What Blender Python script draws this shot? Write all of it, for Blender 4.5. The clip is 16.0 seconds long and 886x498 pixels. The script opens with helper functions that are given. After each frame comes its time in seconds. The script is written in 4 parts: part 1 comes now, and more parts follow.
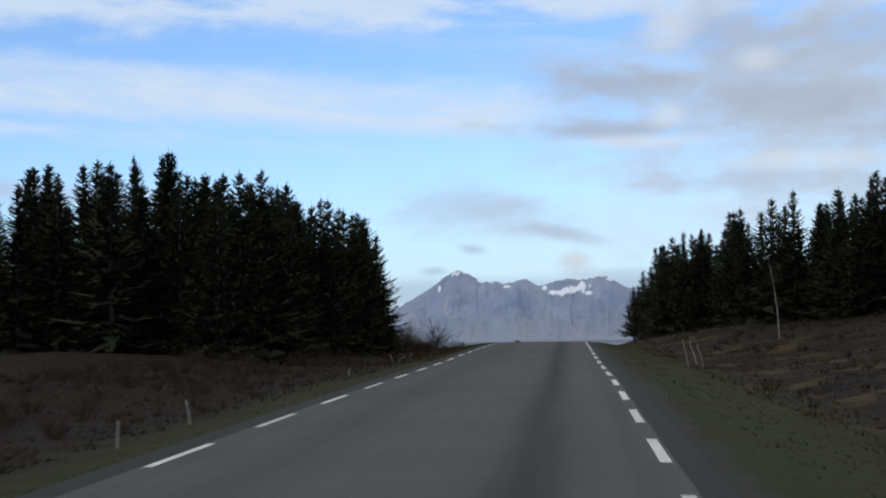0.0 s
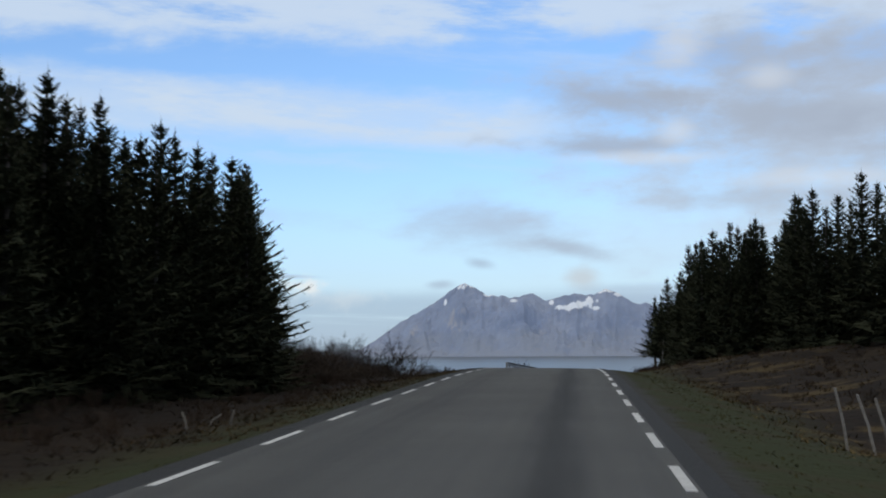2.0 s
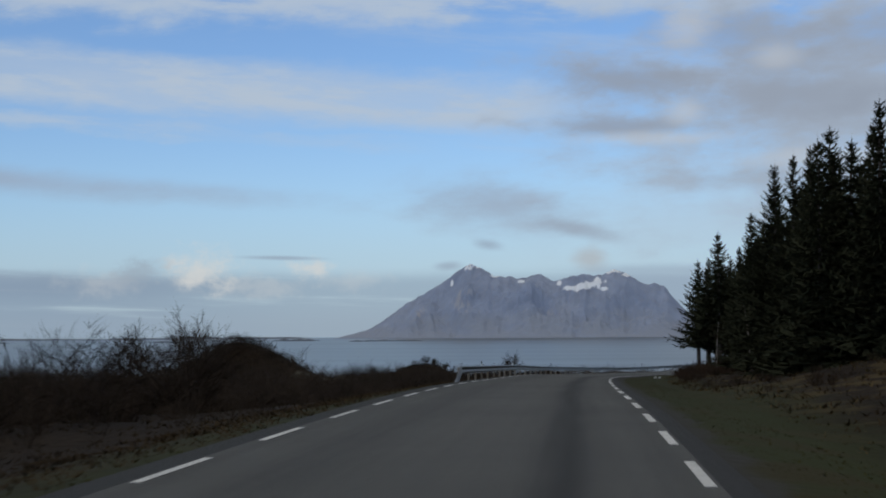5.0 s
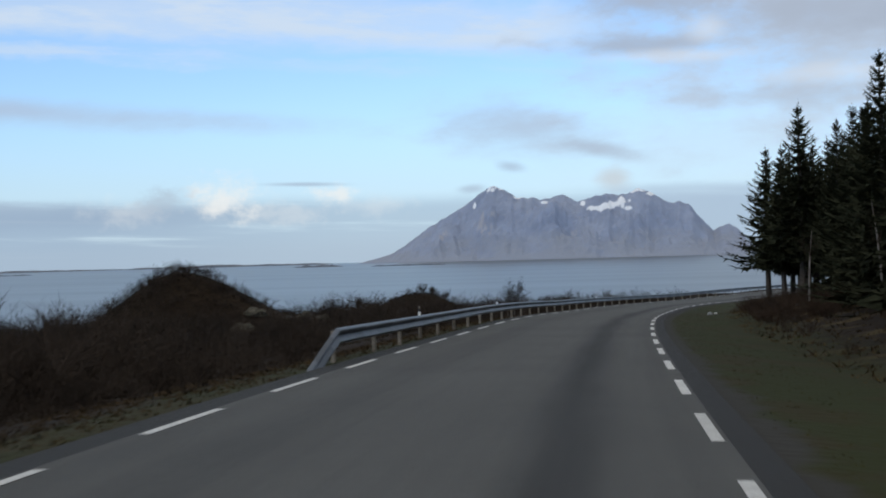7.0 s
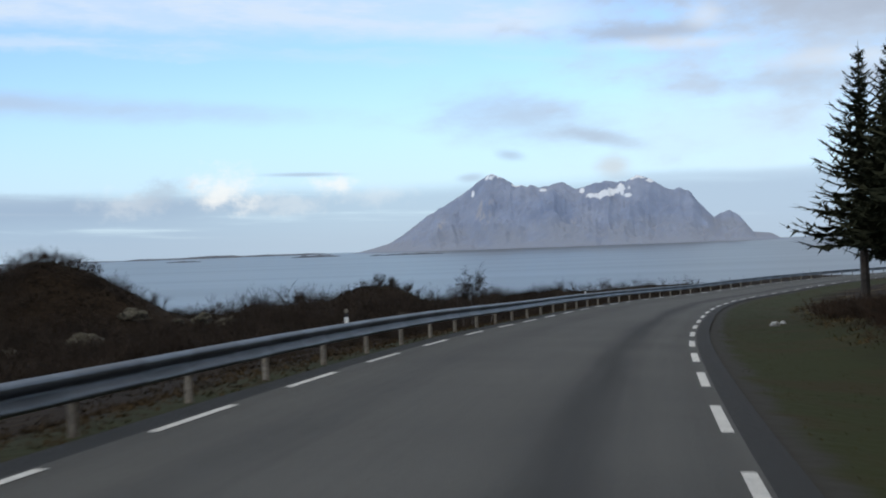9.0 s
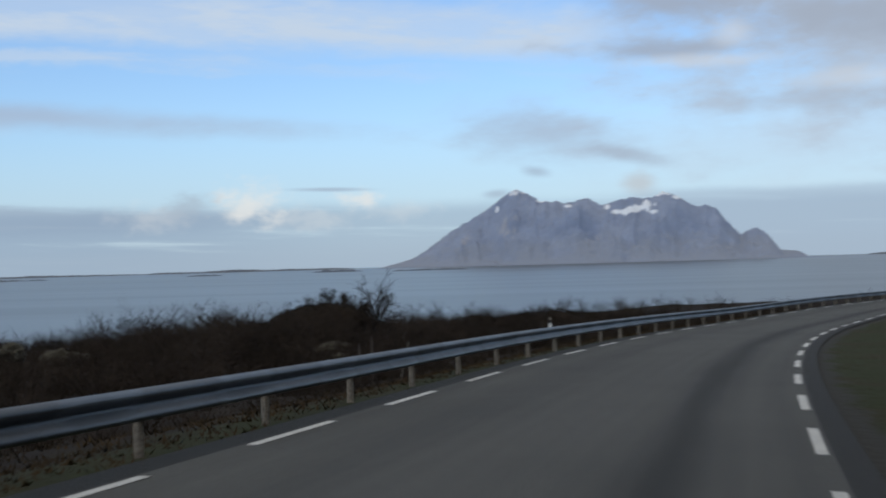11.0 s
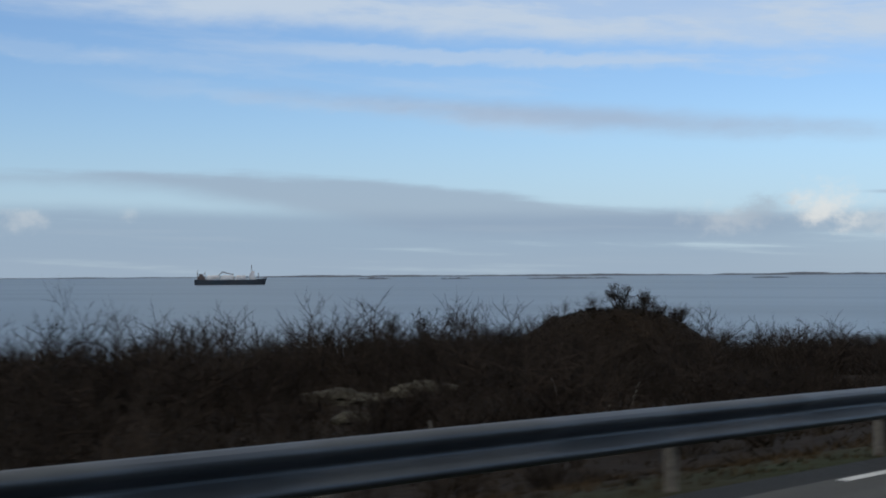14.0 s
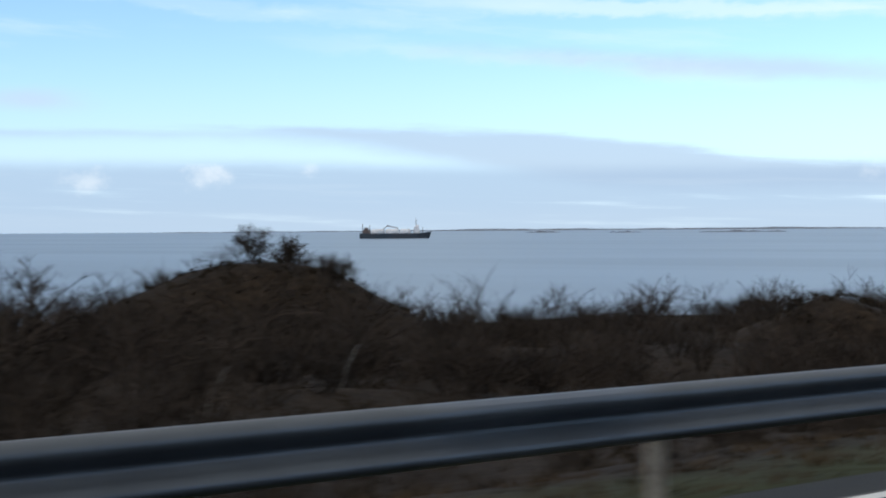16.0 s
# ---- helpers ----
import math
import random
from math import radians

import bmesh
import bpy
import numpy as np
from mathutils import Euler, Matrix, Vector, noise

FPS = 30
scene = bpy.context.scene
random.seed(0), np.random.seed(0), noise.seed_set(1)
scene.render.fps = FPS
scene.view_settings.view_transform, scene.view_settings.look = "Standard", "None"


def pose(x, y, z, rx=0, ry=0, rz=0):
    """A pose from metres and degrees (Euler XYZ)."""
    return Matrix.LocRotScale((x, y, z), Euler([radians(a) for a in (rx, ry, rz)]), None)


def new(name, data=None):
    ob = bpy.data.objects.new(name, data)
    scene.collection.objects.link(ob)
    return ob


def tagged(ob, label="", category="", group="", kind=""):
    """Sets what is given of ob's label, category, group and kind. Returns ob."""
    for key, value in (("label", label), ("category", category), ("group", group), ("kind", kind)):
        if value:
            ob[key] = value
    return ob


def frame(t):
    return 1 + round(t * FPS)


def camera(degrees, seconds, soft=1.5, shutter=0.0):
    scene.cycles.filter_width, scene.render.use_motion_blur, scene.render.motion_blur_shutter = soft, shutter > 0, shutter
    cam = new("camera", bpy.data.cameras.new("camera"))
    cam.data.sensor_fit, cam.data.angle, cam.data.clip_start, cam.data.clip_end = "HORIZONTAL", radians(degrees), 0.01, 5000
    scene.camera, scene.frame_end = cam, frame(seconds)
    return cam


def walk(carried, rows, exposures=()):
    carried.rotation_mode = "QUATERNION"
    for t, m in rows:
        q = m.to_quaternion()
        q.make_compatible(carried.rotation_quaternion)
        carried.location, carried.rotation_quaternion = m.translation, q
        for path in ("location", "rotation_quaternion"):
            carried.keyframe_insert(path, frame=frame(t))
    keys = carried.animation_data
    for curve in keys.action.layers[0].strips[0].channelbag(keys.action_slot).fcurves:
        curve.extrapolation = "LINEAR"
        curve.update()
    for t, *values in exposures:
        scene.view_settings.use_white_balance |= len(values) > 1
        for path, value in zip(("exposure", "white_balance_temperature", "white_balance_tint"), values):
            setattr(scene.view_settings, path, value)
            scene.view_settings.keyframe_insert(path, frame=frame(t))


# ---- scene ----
# ---- the camera and its drive ----
cam = camera(31.74, 16.0, soft=1.9, shutter=0.3)
walk(cam, [
    (0, pose(1.961, 0.003, 1.543, 93.234, 0.988, 5.906)),
    (0.5, pose(1.796, 9.310, 1.651, 93.840, 1.206, 6.172)),
    (1, pose(1.531, 18.313, 1.767, 93.781, 0.710, 6.347)),
    (1.5, pose(1.262, 27.442, 1.884, 93.720, 0.217, 6.316)),
    (2, pose(0.999, 36.606, 1.989, 93.734, 0.240, 6.139)),
    (2.5, pose(0.784, 45.841, 2.063, 93.462, 0.393, 6.048)),
    (3, pose(0.566, 54.911, 2.145, 93.567, 0.410, 6.017)),
    (3.2, pose(0.483, 58.480, 2.187, 93.742, 0.240, 6.058)),
    (3.7, pose(0.278, 67.585, 2.300, 93.762, 0.209, 6.093)),
    (4.2, pose(0.073, 76.698, 2.409, 93.514, 0.280, 6.190)),
    (4.7, pose(-0.137, 85.771, 2.509, 93.133, 0.368, 6.356)),
    (5.3, pose(-0.391, 96.644, 2.600, 92.692, 0.380, 6.657)),
    (5.5, pose(-0.482, 100.342, 2.614, 91.807, 0.306, 6.927)),
    (6, pose(-0.718, 109.424, 2.607, 90.443, 0.282, 7.177)),
    (6.2, pose(-0.766, 112.945, 2.593, 90.429, 0.732, 7.126)),
    (6.5, pose(-0.841, 118.129, 2.560, 90.312, 1.199, 7.128)),
    (7, pose(-0.980, 126.943, 2.474, 90.245, 1.580, 7.346)),
    (7.5, pose(-1.130, 135.840, 2.348, 89.851, 1.518, 7.537)),
    (8, pose(-1.244, 144.859, 2.186, 89.712, 1.830, 7.468)),
    (8.5, pose(-1.399, 153.726, 2.001, 89.786, 2.229, 7.426)),
    (8.7, pose(-1.448, 157.139, 1.925, 89.795, 2.066, 7.454)),
    (9.2, pose(-1.557, 166.113, 1.716, 89.904, 2.082, 7.240)),
    (9.7, pose(-1.608, 175.306, 1.510, 90.089, 1.899, 6.798)),
    (10.2, pose(-1.568, 184.436, 1.316, 90.317, 1.677, 6.404)),
    (10.8, pose(-1.384, 194.919, 1.056, 90.598, 1.585, 6.376)),
    (11, pose(-1.295, 198.159, 0.968, 90.456, 1.612, 8.269)),
    (11.5, pose(-0.981, 206.335, 0.745, 90.910, 1.687, 13.861)),
    (11.7, pose(-0.815, 209.698, 0.650, 90.896, 1.675, 16.101)),
    (12, pose(-0.538, 214.719, 0.513, 90.825, 1.577, 18.062)),
    (12.1, pose(-0.437, 216.378, 0.470, 90.777, 1.965, 18.844)),
    (12.5, pose(-0.015, 222.851, 0.308, 91.083, 2.031, 23.082)),
    (13, pose(0.621, 231.175, 0.109, 91.379, 2.044, 25.606)),
    (13.4, pose(1.260, 238.036, -0.059, 91.278, 1.607, 26.697)),
    (13.5, pose(1.433, 239.713, -0.100, 91.172, 1.499, 27.136)),
    (13.8, pose(1.993, 244.676, -0.223, 91.006, 0.575, 28.465)),
    (14, pose(2.404, 247.943, -0.302, 90.841, 0.332, 29.092)),
    (14.5, pose(3.558, 256.323, -0.505, 90.604, -0.124, 30.694)),
    (15, pose(5.023, 265.144, -0.717, 89.501, -0.149, 34.008)),
    (15.2, pose(5.689, 268.709, -0.803, 89.013, -0.055, 34.922)),
    (15.5, pose(6.734, 273.907, -0.917, 88.609, 0.155, 35.979)),
    (16, pose(8.605, 282.319, -1.056, 89.182, 0.417, 35.607)),
], exposures=[(0.0, -0.09), (2.0, -0.17), (3.0, -0.32), (4.2, -0.5), (5.5, -0.62), (6.0, -0.43), (6.5, -0.22), (7.5, -0.08), (8.5, 0.02), (10.0, -0.08), (11.0, -0.29), (12.5, -0.37), (14.5, -0.32), (15.2, 0.08), (16.0, 0.36)])

# ---- sky and sun ----
SEA = -22.0
SUN_ELEV, SUN_TURN = radians(32), radians(205)
world = bpy.data.worlds.new("sky")
scene.world = world
world.use_nodes = True
wn, wl = world.node_tree.nodes, world.node_tree.links
wn.clear()


def wmath(op, a, b=None, c=None):
    n = wn.new("ShaderNodeMath")
    n.operation = op
    for i, v in enumerate((a, b, c)):
        if v is None:
            continue
        if isinstance(v, (int, float)):
            n.inputs[i].default_value = v
        else:
            wl.new(v, n.inputs[i])
    return n.outputs[0]


def wsmooth(v, lo, hi):
    n = wn.new("ShaderNodeMapRange")
    n.interpolation_type = "SMOOTHERSTEP"
    n.inputs["From Min"].default_value, n.inputs["From Max"].default_value = lo, hi
    wl.new(v, n.inputs["Value"])
    return n.outputs["Result"]


def wnoise(ax, el, sa, se, detail=6.0, rough=0.55, seed=0.0, tilt=0.0):
    comb = wn.new("ShaderNodeCombineXYZ")
    wl.new(wmath("MULTIPLY", ax, sa), comb.inputs[0])
    wl.new(wmath("MULTIPLY", wmath("ADD", el, wmath("MULTIPLY", ax, tilt)), se), comb.inputs[1])
    comb.inputs[2].default_value = seed
    n = wn.new("ShaderNodeTexNoise")
    n.inputs["Scale"].default_value = 1.0
    n.inputs["Detail"].default_value = detail
    n.inputs["Roughness"].default_value = rough
    wl.new(comb.outputs[0], n.inputs["Vector"])
    return n.outputs["Fac"]


def wmix(fac, a, b):
    n = wn.new("ShaderNodeMix")
    n.data_type = "RGBA"
    wl.new(fac, n.inputs[0])
    for i, v in ((6, a), (7, b)):
        if isinstance(v, tuple):
            n.inputs[i].default_value = (*v, 1)
        else:
            wl.new(v, n.inputs[i])
    return n.outputs[2]


tc = wn.new("ShaderNodeTexCoord")
sep = wn.new("ShaderNodeSeparateXYZ")
wl.new(tc.outputs["Generated"], sep.inputs[0])
AZ = wmath("MULTIPLY", wmath("ARCTAN2", wmath("MULTIPLY", sep.outputs[0], -1.0), sep.outputs[1]), 57.2958)
EL = wmath("MULTIPLY", wmath("ARCSINE", sep.outputs[2]), 57.2958)
sky = wn.new("ShaderNodeTexSky")
sky.sky_type, sky.sun_disc = "NISHITA", False
sky.sun_elevation, sky.sun_rotation = SUN_ELEV, SUN_TURN
sky.air_density, sky.dust_density, sky.ozone_density = 1.0, 0.25, 3.0
skyc = wn.new("ShaderNodeMix")
skyc.data_type, skyc.blend_type = "RGBA", "MULTIPLY"
skyc.inputs[0].default_value = 1.0
wl.new(sky.outputs[0], skyc.inputs[6])
skyc.inputs[7].default_value = (0.116, 0.134, 0.165, 1)
col = skyc.outputs[2]
# soft drift that bends every cloud edge
drift = wmath("MULTIPLY", wmath("SUBTRACT", wnoise(AZ, EL, 0.22, 0.5, 5.0, 0.6, 3.0), 0.5), 1.0)
ragged = wmath("SUBTRACT", wnoise(AZ, EL, 0.35, 0.95, 8.0, 0.62, 8.0, 0.06), 0.5)
wisp = wnoise(AZ, EL, 0.13, 0.62, 7.0, 0.62, 1.7, -0.06)
billow = wmath("SUBTRACT", wnoise(AZ, EL, 0.42, 0.85, 7.0, 0.56, 12.0), 0.5)


def band(base, el, slope, half, az_lo, az_hi, tint, amount, breakup=0.5):
    """A long streak of high cloud whose height changes slowly with the bearing."""
    e = wmath("SUBTRACT", EL, wmath("ADD", el, wmath("MULTIPLY", AZ, slope)))
    e = wmath("ADD", e, wmath("ADD", wmath("MULTIPLY", drift, 1.0), wmath("MULTIPLY", ragged, 0.9)))
    m = wsmooth(wmath("ABSOLUTE", e), half * 1.35, half * 0.25)
    m = wmath("MULTIPLY", m, wmath("MULTIPLY", wsmooth(AZ, az_lo - 3.0, az_lo + 3.0), wsmooth(AZ, az_hi + 5.0, az_hi - 5.0)))
    m = wmath("MULTIPLY", m, wmath("ADD", 1.0 - breakup, wmath("MULTIPLY", wsmooth(wisp, 0.36, 0.58), breakup)))
    return wmix(wmath("MULTIPLY", m, amount), base, tint)


# pale veils of high cloud
VEIL = (0.69, 0.81, 0.96)
high = wmath("MULTIPLY", wsmooth(wmath("ADD", EL, wmath("ADD", wmath("MULTIPLY", ragged, 2.0), wmath("MULTIPLY", drift, 1.6))), 10.7, 12.2), wsmooth(wisp, 0.3, 0.56))
col = wmix(wmath("MULTIPLY", high, 0.85), col, VEIL)
col = band(col, 8.05, 0.055, 1.15, 2.0, 44.0, VEIL, 0.92, 0.45)
col = band(col, 6.4, 0.05, 0.3, 8.0, 24.0, VEIL, 0.32, 0.7)
col = band(col, 7.0, 0.03, 0.3, 14.0, 34.0, VEIL, 0.5, 0.8)
col = band(col, 4.3, 0.085, 0.35, 36.0, 52.0, VEIL, 0.45, 0.6)
col = band(col, 3.2, 0.09, 0.4, 24.0, 40.0, VEIL, 0.25, 0.8)
streak = wnoise(AZ, EL, 0.06, 0.45, 7.0, 0.6, 5.0, -0.07)
col = wmix(wmath("MULTIPLY", wmath("MULTIPLY", wsmooth(streak, 0.5, 0.72), wsmooth(EL, 4.5, 7.5)), 0.35), col, VEIL)


def cloud(base, az, el, half_az, half_el, tilt, tint, amount=1.0, soft=0.55, rough=1.5, lumps=None):
    """A bank of cloud round one bearing and height, with ragged edges."""
    da = wmath("DIVIDE", wmath("SUBTRACT", AZ, az), half_az)
    de = wmath("DIVIDE", wmath("SUBTRACT", wmath("SUBTRACT", EL, el), wmath("MULTIPLY", wmath("SUBTRACT", AZ, az), tilt)), half_el)
    r = wmath("SQRT", wmath("ADD", wmath("MULTIPLY", da, da), wmath("MULTIPLY", de, de)))
    r = wmath("SUBTRACT", r, wmath("MULTIPLY", ragged, rough))
    r = wmath("SUBTRACT", r, wmath("MULTIPLY", drift, 0.6))
    if lumps is not None:
        r = wmath("SUBTRACT", r, wmath("MULTIPLY", lumps, 3.0))
    m = wsmooth(r, 1.0 + soft * 0.5, 1.0 - soft)
    return wmix(wmath("MULTIPLY", m, amount), base, tint)


puff = wmath("SUBTRACT", wnoise(AZ, EL, 1.3, 1.7, 6.0, 0.6, 21.0), 0.5)
GREY, PALE = (0.37, 0.43, 0.56), (0.86, 0.90, 0.95)
BANK = (0.34, 0.46, 0.62)
# pale haze towards the sea
haze = wsmooth(EL, 7.0, 0.0)
col = wmix(wmath("MULTIPLY", haze, 0.55), col, (0.47, 0.66, 0.92))
# heavy lumpy cloud towards the north-east, with pale gaps
HEAVY = (0.42, 0.485, 0.60)
lump = wmath("MULTIPLY", billow, 0.55)
col = cloud(col, -9.0, 8.2, 10.5, 4.2, 0.0, (0.53, 0.61, 0.73), 0.92, 1.0, 0.9, lump)
for a, e, wa, we, k in ((-0.6, 9.15, 2.9, 0.75, 0.8), (-4.6, 10.6, 3.2, 1.2, 0.6), (-6.6, 8.5, 4.2, 1.3, 0.7), (0.6, 7.45, 3.4, 0.42, 0.75), (-9.5, 10.4, 3.0, 1.1, 0.5), (-5.4, 5.35, 5.2, 0.55, 0.55), (-11.0, 7.4, 3.0, 1.0, 0.5), (-12.0, 4.9, 5.0, 0.9, 0.5)):
    col = cloud(col, a, e, wa, we, 0.03, HEAVY, k, 1.1, 0.9, lump)
for a, e, wa, we, k in ((-2.6, 10.9, 1.1, 0.9, 0.5), (-2.5, 7.95, 0.7, 0.5, 0.5), (-1.6, 7.0, 3.2, 0.26, 0.5), (-7.6, 6.15, 3.6, 0.4, 0.5), (-5.8, 9.8, 0.9, 0.5, 0.45)):
    col = cloud(col, a, e, wa, we, 0.01, (0.80, 0.86, 0.94), k, 1.2, 1.2, lump)
col = cloud(col, -6.0, 4.2, 11.0, 2.4, 0.0, (0.64, 0.74, 0.86), 0.45, 1.2, 1.2)
# grey cloud above the mountain
col = cloud(col, 4.4, 4.6, 3.3, 1.1, 0.12, (0.45, 0.51, 0.63), 0.62, 1.3, 1.6)
col = cloud(col, 1.6, 3.75, 1.6, 0.35, 0.2, (0.43, 0.49, 0.60), 0.6, 1.0, 1.0)
col = cloud(col, 4.75, 3.2, 0.6, 0.24, 0.1, GREY, 0.5, 1.0, 1.0)
col = cloud(col, 6.2, 2.42, 0.6, 0.2, 0.0, GREY, 0.5, 1.0, 1.0)
col = cloud(col, 1.0, 2.66, 0.75, 0.5, 0.0, (0.62, 0.66, 0.70), 0.7, 0.9, 1.2)
# long grey streak
col = cloud(col, 23.5, 5.6, 11.5, 0.5, 0.066, (0.47, 0.50, 0.60), 0.55, 1.2, 1.3)
col = cloud(col, 50.3, 4.6, 2.0, 0.45, 0.0, (0.50, 0.55, 0.64), 0.5, 1.2, 1.2)
# bank of stratus over the horizon: a long wedge above a flat layer, pale streaks between
streaky = wmath("SUBTRACT", wnoise(AZ, EL, 0.09, 1.7, 7.0, 0.6, 17.0, -0.03), 0.5)
top = wmath("ADD", wmath("ADD", 2.15, wmath("MULTIPLY", wsmooth(AZ, 16.0, 39.0), 1.55)), wmath("MULTIPLY", ragged, 0.35))
under = wmath("ADD", wmath("ADD", 1.3, wmath("MULTIPLY", wsmooth(AZ, 24.0, 46.0), 2.1)), wmath("MULTIPLY", ragged, 0.5))
wedge = wmath("MULTIPLY", wsmooth(wmath("SUBTRACT", wmath("ADD", top, wmath("MULTIPLY", streaky, 0.8)), EL), -0.12, 0.3), wsmooth(wmath("SUBTRACT", EL, under), -0.5, 0.5))
col = wmix(wmath("MULTIPLY", wedge, wmath("MULTIPLY", wsmooth(AZ, 8.0, 22.0), 0.66)), col, (0.385, 0.475, 0.61))
flat_top = wmath("ADD", wmath("ADD", 2.2, wmath("MULTIPLY", wsmooth(AZ, 30.0, 44.0), 0.25)), wmath("MULTIPLY", ragged, 0.3))
layer = wmath("MULTIPLY", wsmooth(wmath("SUBTRACT", flat_top, EL), -0.35, 0.55), wsmooth(streaky, -0.32, -0.02))
col = wmix(wmath("MULTIPLY", layer, wmath("ADD", 0.55, wmath("MULTIPLY", wsmooth(AZ, 9.0, 22.0), 0.2))), col, BANK)
gap = wmath("MULTIPLY", wsmooth(streaky, 0.02, 0.2), wsmooth(EL, 2.5, 1.7))
col = wmix(wmath("MULTIPLY", gap, 0.12), col, (0.58, 0.68, 0.78))
for a, e, wa, we, k in ((15.3, 2.3, 1.1, 0.7, 0.85), (11.2, 2.4, 0.8, 0.28, 0.8), (44.2, 1.95, 0.7, 0.4, 0.36), (40.5, 2.1, 0.35, 0.25, 0.25), (48.5, 1.7, 0.8, 0.4, 0.3), (18.8, 1.85, 1.3, 0.45, 0.3), (13.3, 1.7, 1.6, 0.45, 0.3), (9.8, 1.9, 1.2, 0.4, 0.25)):
    col = cloud(col, a, e, wa, we, 0.0, (0.94, 0.96, 0.95), k, 1.3, 0.9, puff)
col = cloud(col, 17.6, 2.25, 0.9, 0.5, 0.0, (0.46, 0.55, 0.66), 0.6, 1.2, 0.9, puff)
col = cloud(col, 12.4, 2.75, 1.6, 0.09, 0.02, GREY, 0.55, 1.0, 0.5)
east = wmath("MULTIPLY", wsmooth(wmath("ADD", EL, wmath("MULTIPLY", ragged, 0.5)), 2.6, 2.1), wsmooth(AZ, 3.0, -1.0))
col = wmix(wmath("MULTIPLY", east, 0.55), col, (0.44, 0.56, 0.72))
low = wsmooth(EL, 1.1, 0.0)
col = wmix(wmath("MULTIPLY", low, 0.35), col, (0.46, 0.57, 0.69))
# broken grey cloud overhead and behind, under which this stretch of coast lies
over = wmath("MULTIPLY", wsmooth(EL, 15.0, 30.0), wsmooth(wnoise(AZ, EL, 0.03, 0.06, 5.0, 0.6, 30.0), 0.30, 0.48))
col = wmix(wmath("MULTIPLY", over, 0.9), col, (0.66, 0.65, 0.62))
bg = wn.new("ShaderNodeBackground")
wl.new(col, bg.inputs["Color"])
bg.inputs["Strength"].default_value = 1.0
wout = wn.new("ShaderNodeOutputWorld")
wl.new(bg.outputs[0], wout.inputs["Surface"])

sun = new("sun", bpy.data.lights.new("sun", "SUN"))
sun.data.energy, sun.data.angle, sun.data.color = 0.6, radians(14), (1.0, 0.95, 0.88)
sd = Vector((math.sin(SUN_TURN) * math.cos(SUN_ELEV), math.cos(SUN_TURN) * math.cos(SUN_ELEV), math.sin(SUN_ELEV)))
sun.rotation_euler = sd.to_track_quat("Z", "Y").to_euler()


# ---- materials ----
def material(name, c1, c2, scale=4.0, fine=40.0, rough=0.8, bump=0.3, metal=0.0, vary=0.0, spec=0.3, fine_amount=0.35):
    """A rough surface with two scales of colour change and a fine relief; vary: change from piece to piece."""
    m = bpy.data.materials.new(name)
    m.use_nodes = True
    nt = m.node_tree
    b = nt.nodes["Principled BSDF"]
    b.inputs["Roughness"].default_value, b.inputs["Metallic"].default_value = rough, metal
    b.inputs["Specular IOR Level"].default_value = spec
    co = nt.nodes.new("ShaderNodeTexCoord")
    n1, n2 = nt.nodes.new("ShaderNodeTexNoise"), nt.nodes.new("ShaderNodeTexNoise")
    n1.inputs["Scale"].default_value, n1.inputs["Detail"].default_value = scale, 6
    n2.inputs["Scale"].default_value, n2.inputs["Detail"].default_value = fine, 4
    for n in (n1, n2):
        nt.links.new(co.outputs["Object"], n.inputs["Vector"])
    r1 = nt.nodes.new("ShaderNodeMapRange")
    r1.inputs["From Min"].default_value, r1.inputs["From Max"].default_value = 0.32, 0.68
    nt.links.new(n1.outputs["Fac"], r1.inputs["Value"])
    mx = nt.nodes.new("ShaderNodeMix")
    mx.data_type = "RGBA"
    mx.inputs[6].default_value, mx.inputs[7].default_value = (*c1, 1), (*c2, 1)
    nt.links.new(r1.outputs[0], mx.inputs[0])
    sp = nt.nodes.new("ShaderNodeMapRange")
    sp.inputs["From Min"].default_value, sp.inputs["From Max"].default_value = 0.3, 0.7
    sp.inputs["To Min"].default_value, sp.inputs["To Max"].default_value = 1 - fine_amount, 1 + fine_amount
    nt.links.new(n2.outputs["Fac"], sp.inputs["Value"])
    out = sp.outputs[0]
    if vary:
        oi = nt.nodes.new("ShaderNodeObjectInfo")
        vr = nt.nodes.new("ShaderNodeMapRange")
        vr.inputs["To Min"].default_value, vr.inputs["To Max"].default_value = 1 - vary, 1 + vary
        nt.links.new(oi.outputs["Random"], vr.inputs["Value"])
        mm = nt.nodes.new("ShaderNodeMath")
        mm.operation = "MULTIPLY"
        nt.links.new(out, mm.inputs[0]), nt.links.new(vr.outputs[0], mm.inputs[1])
        out = mm.outputs[0]
    mul = nt.nodes.new("ShaderNodeMix")
    mul.data_type, mul.blend_type = "RGBA", "MULTIPLY"
    mul.inputs[0].default_value = 1.0
    nt.links.new(mx.outputs[2], mul.inputs[6]), nt.links.new(out, mul.inputs[7])
    nt.links.new(mul.outputs[2], b.inputs["Base Color"])
    if bump:
        bp = nt.nodes.new("ShaderNodeBump")
        bp.inputs["Strength"].default_value, bp.inputs["Distance"].default_value = bump, 0.05
        nt.links.new(n2.outputs["Fac"], bp.inputs["Height"]), nt.links.new(bp.outputs[0], b.inputs["Normal"])
    m["base"] = mul.name
    return m


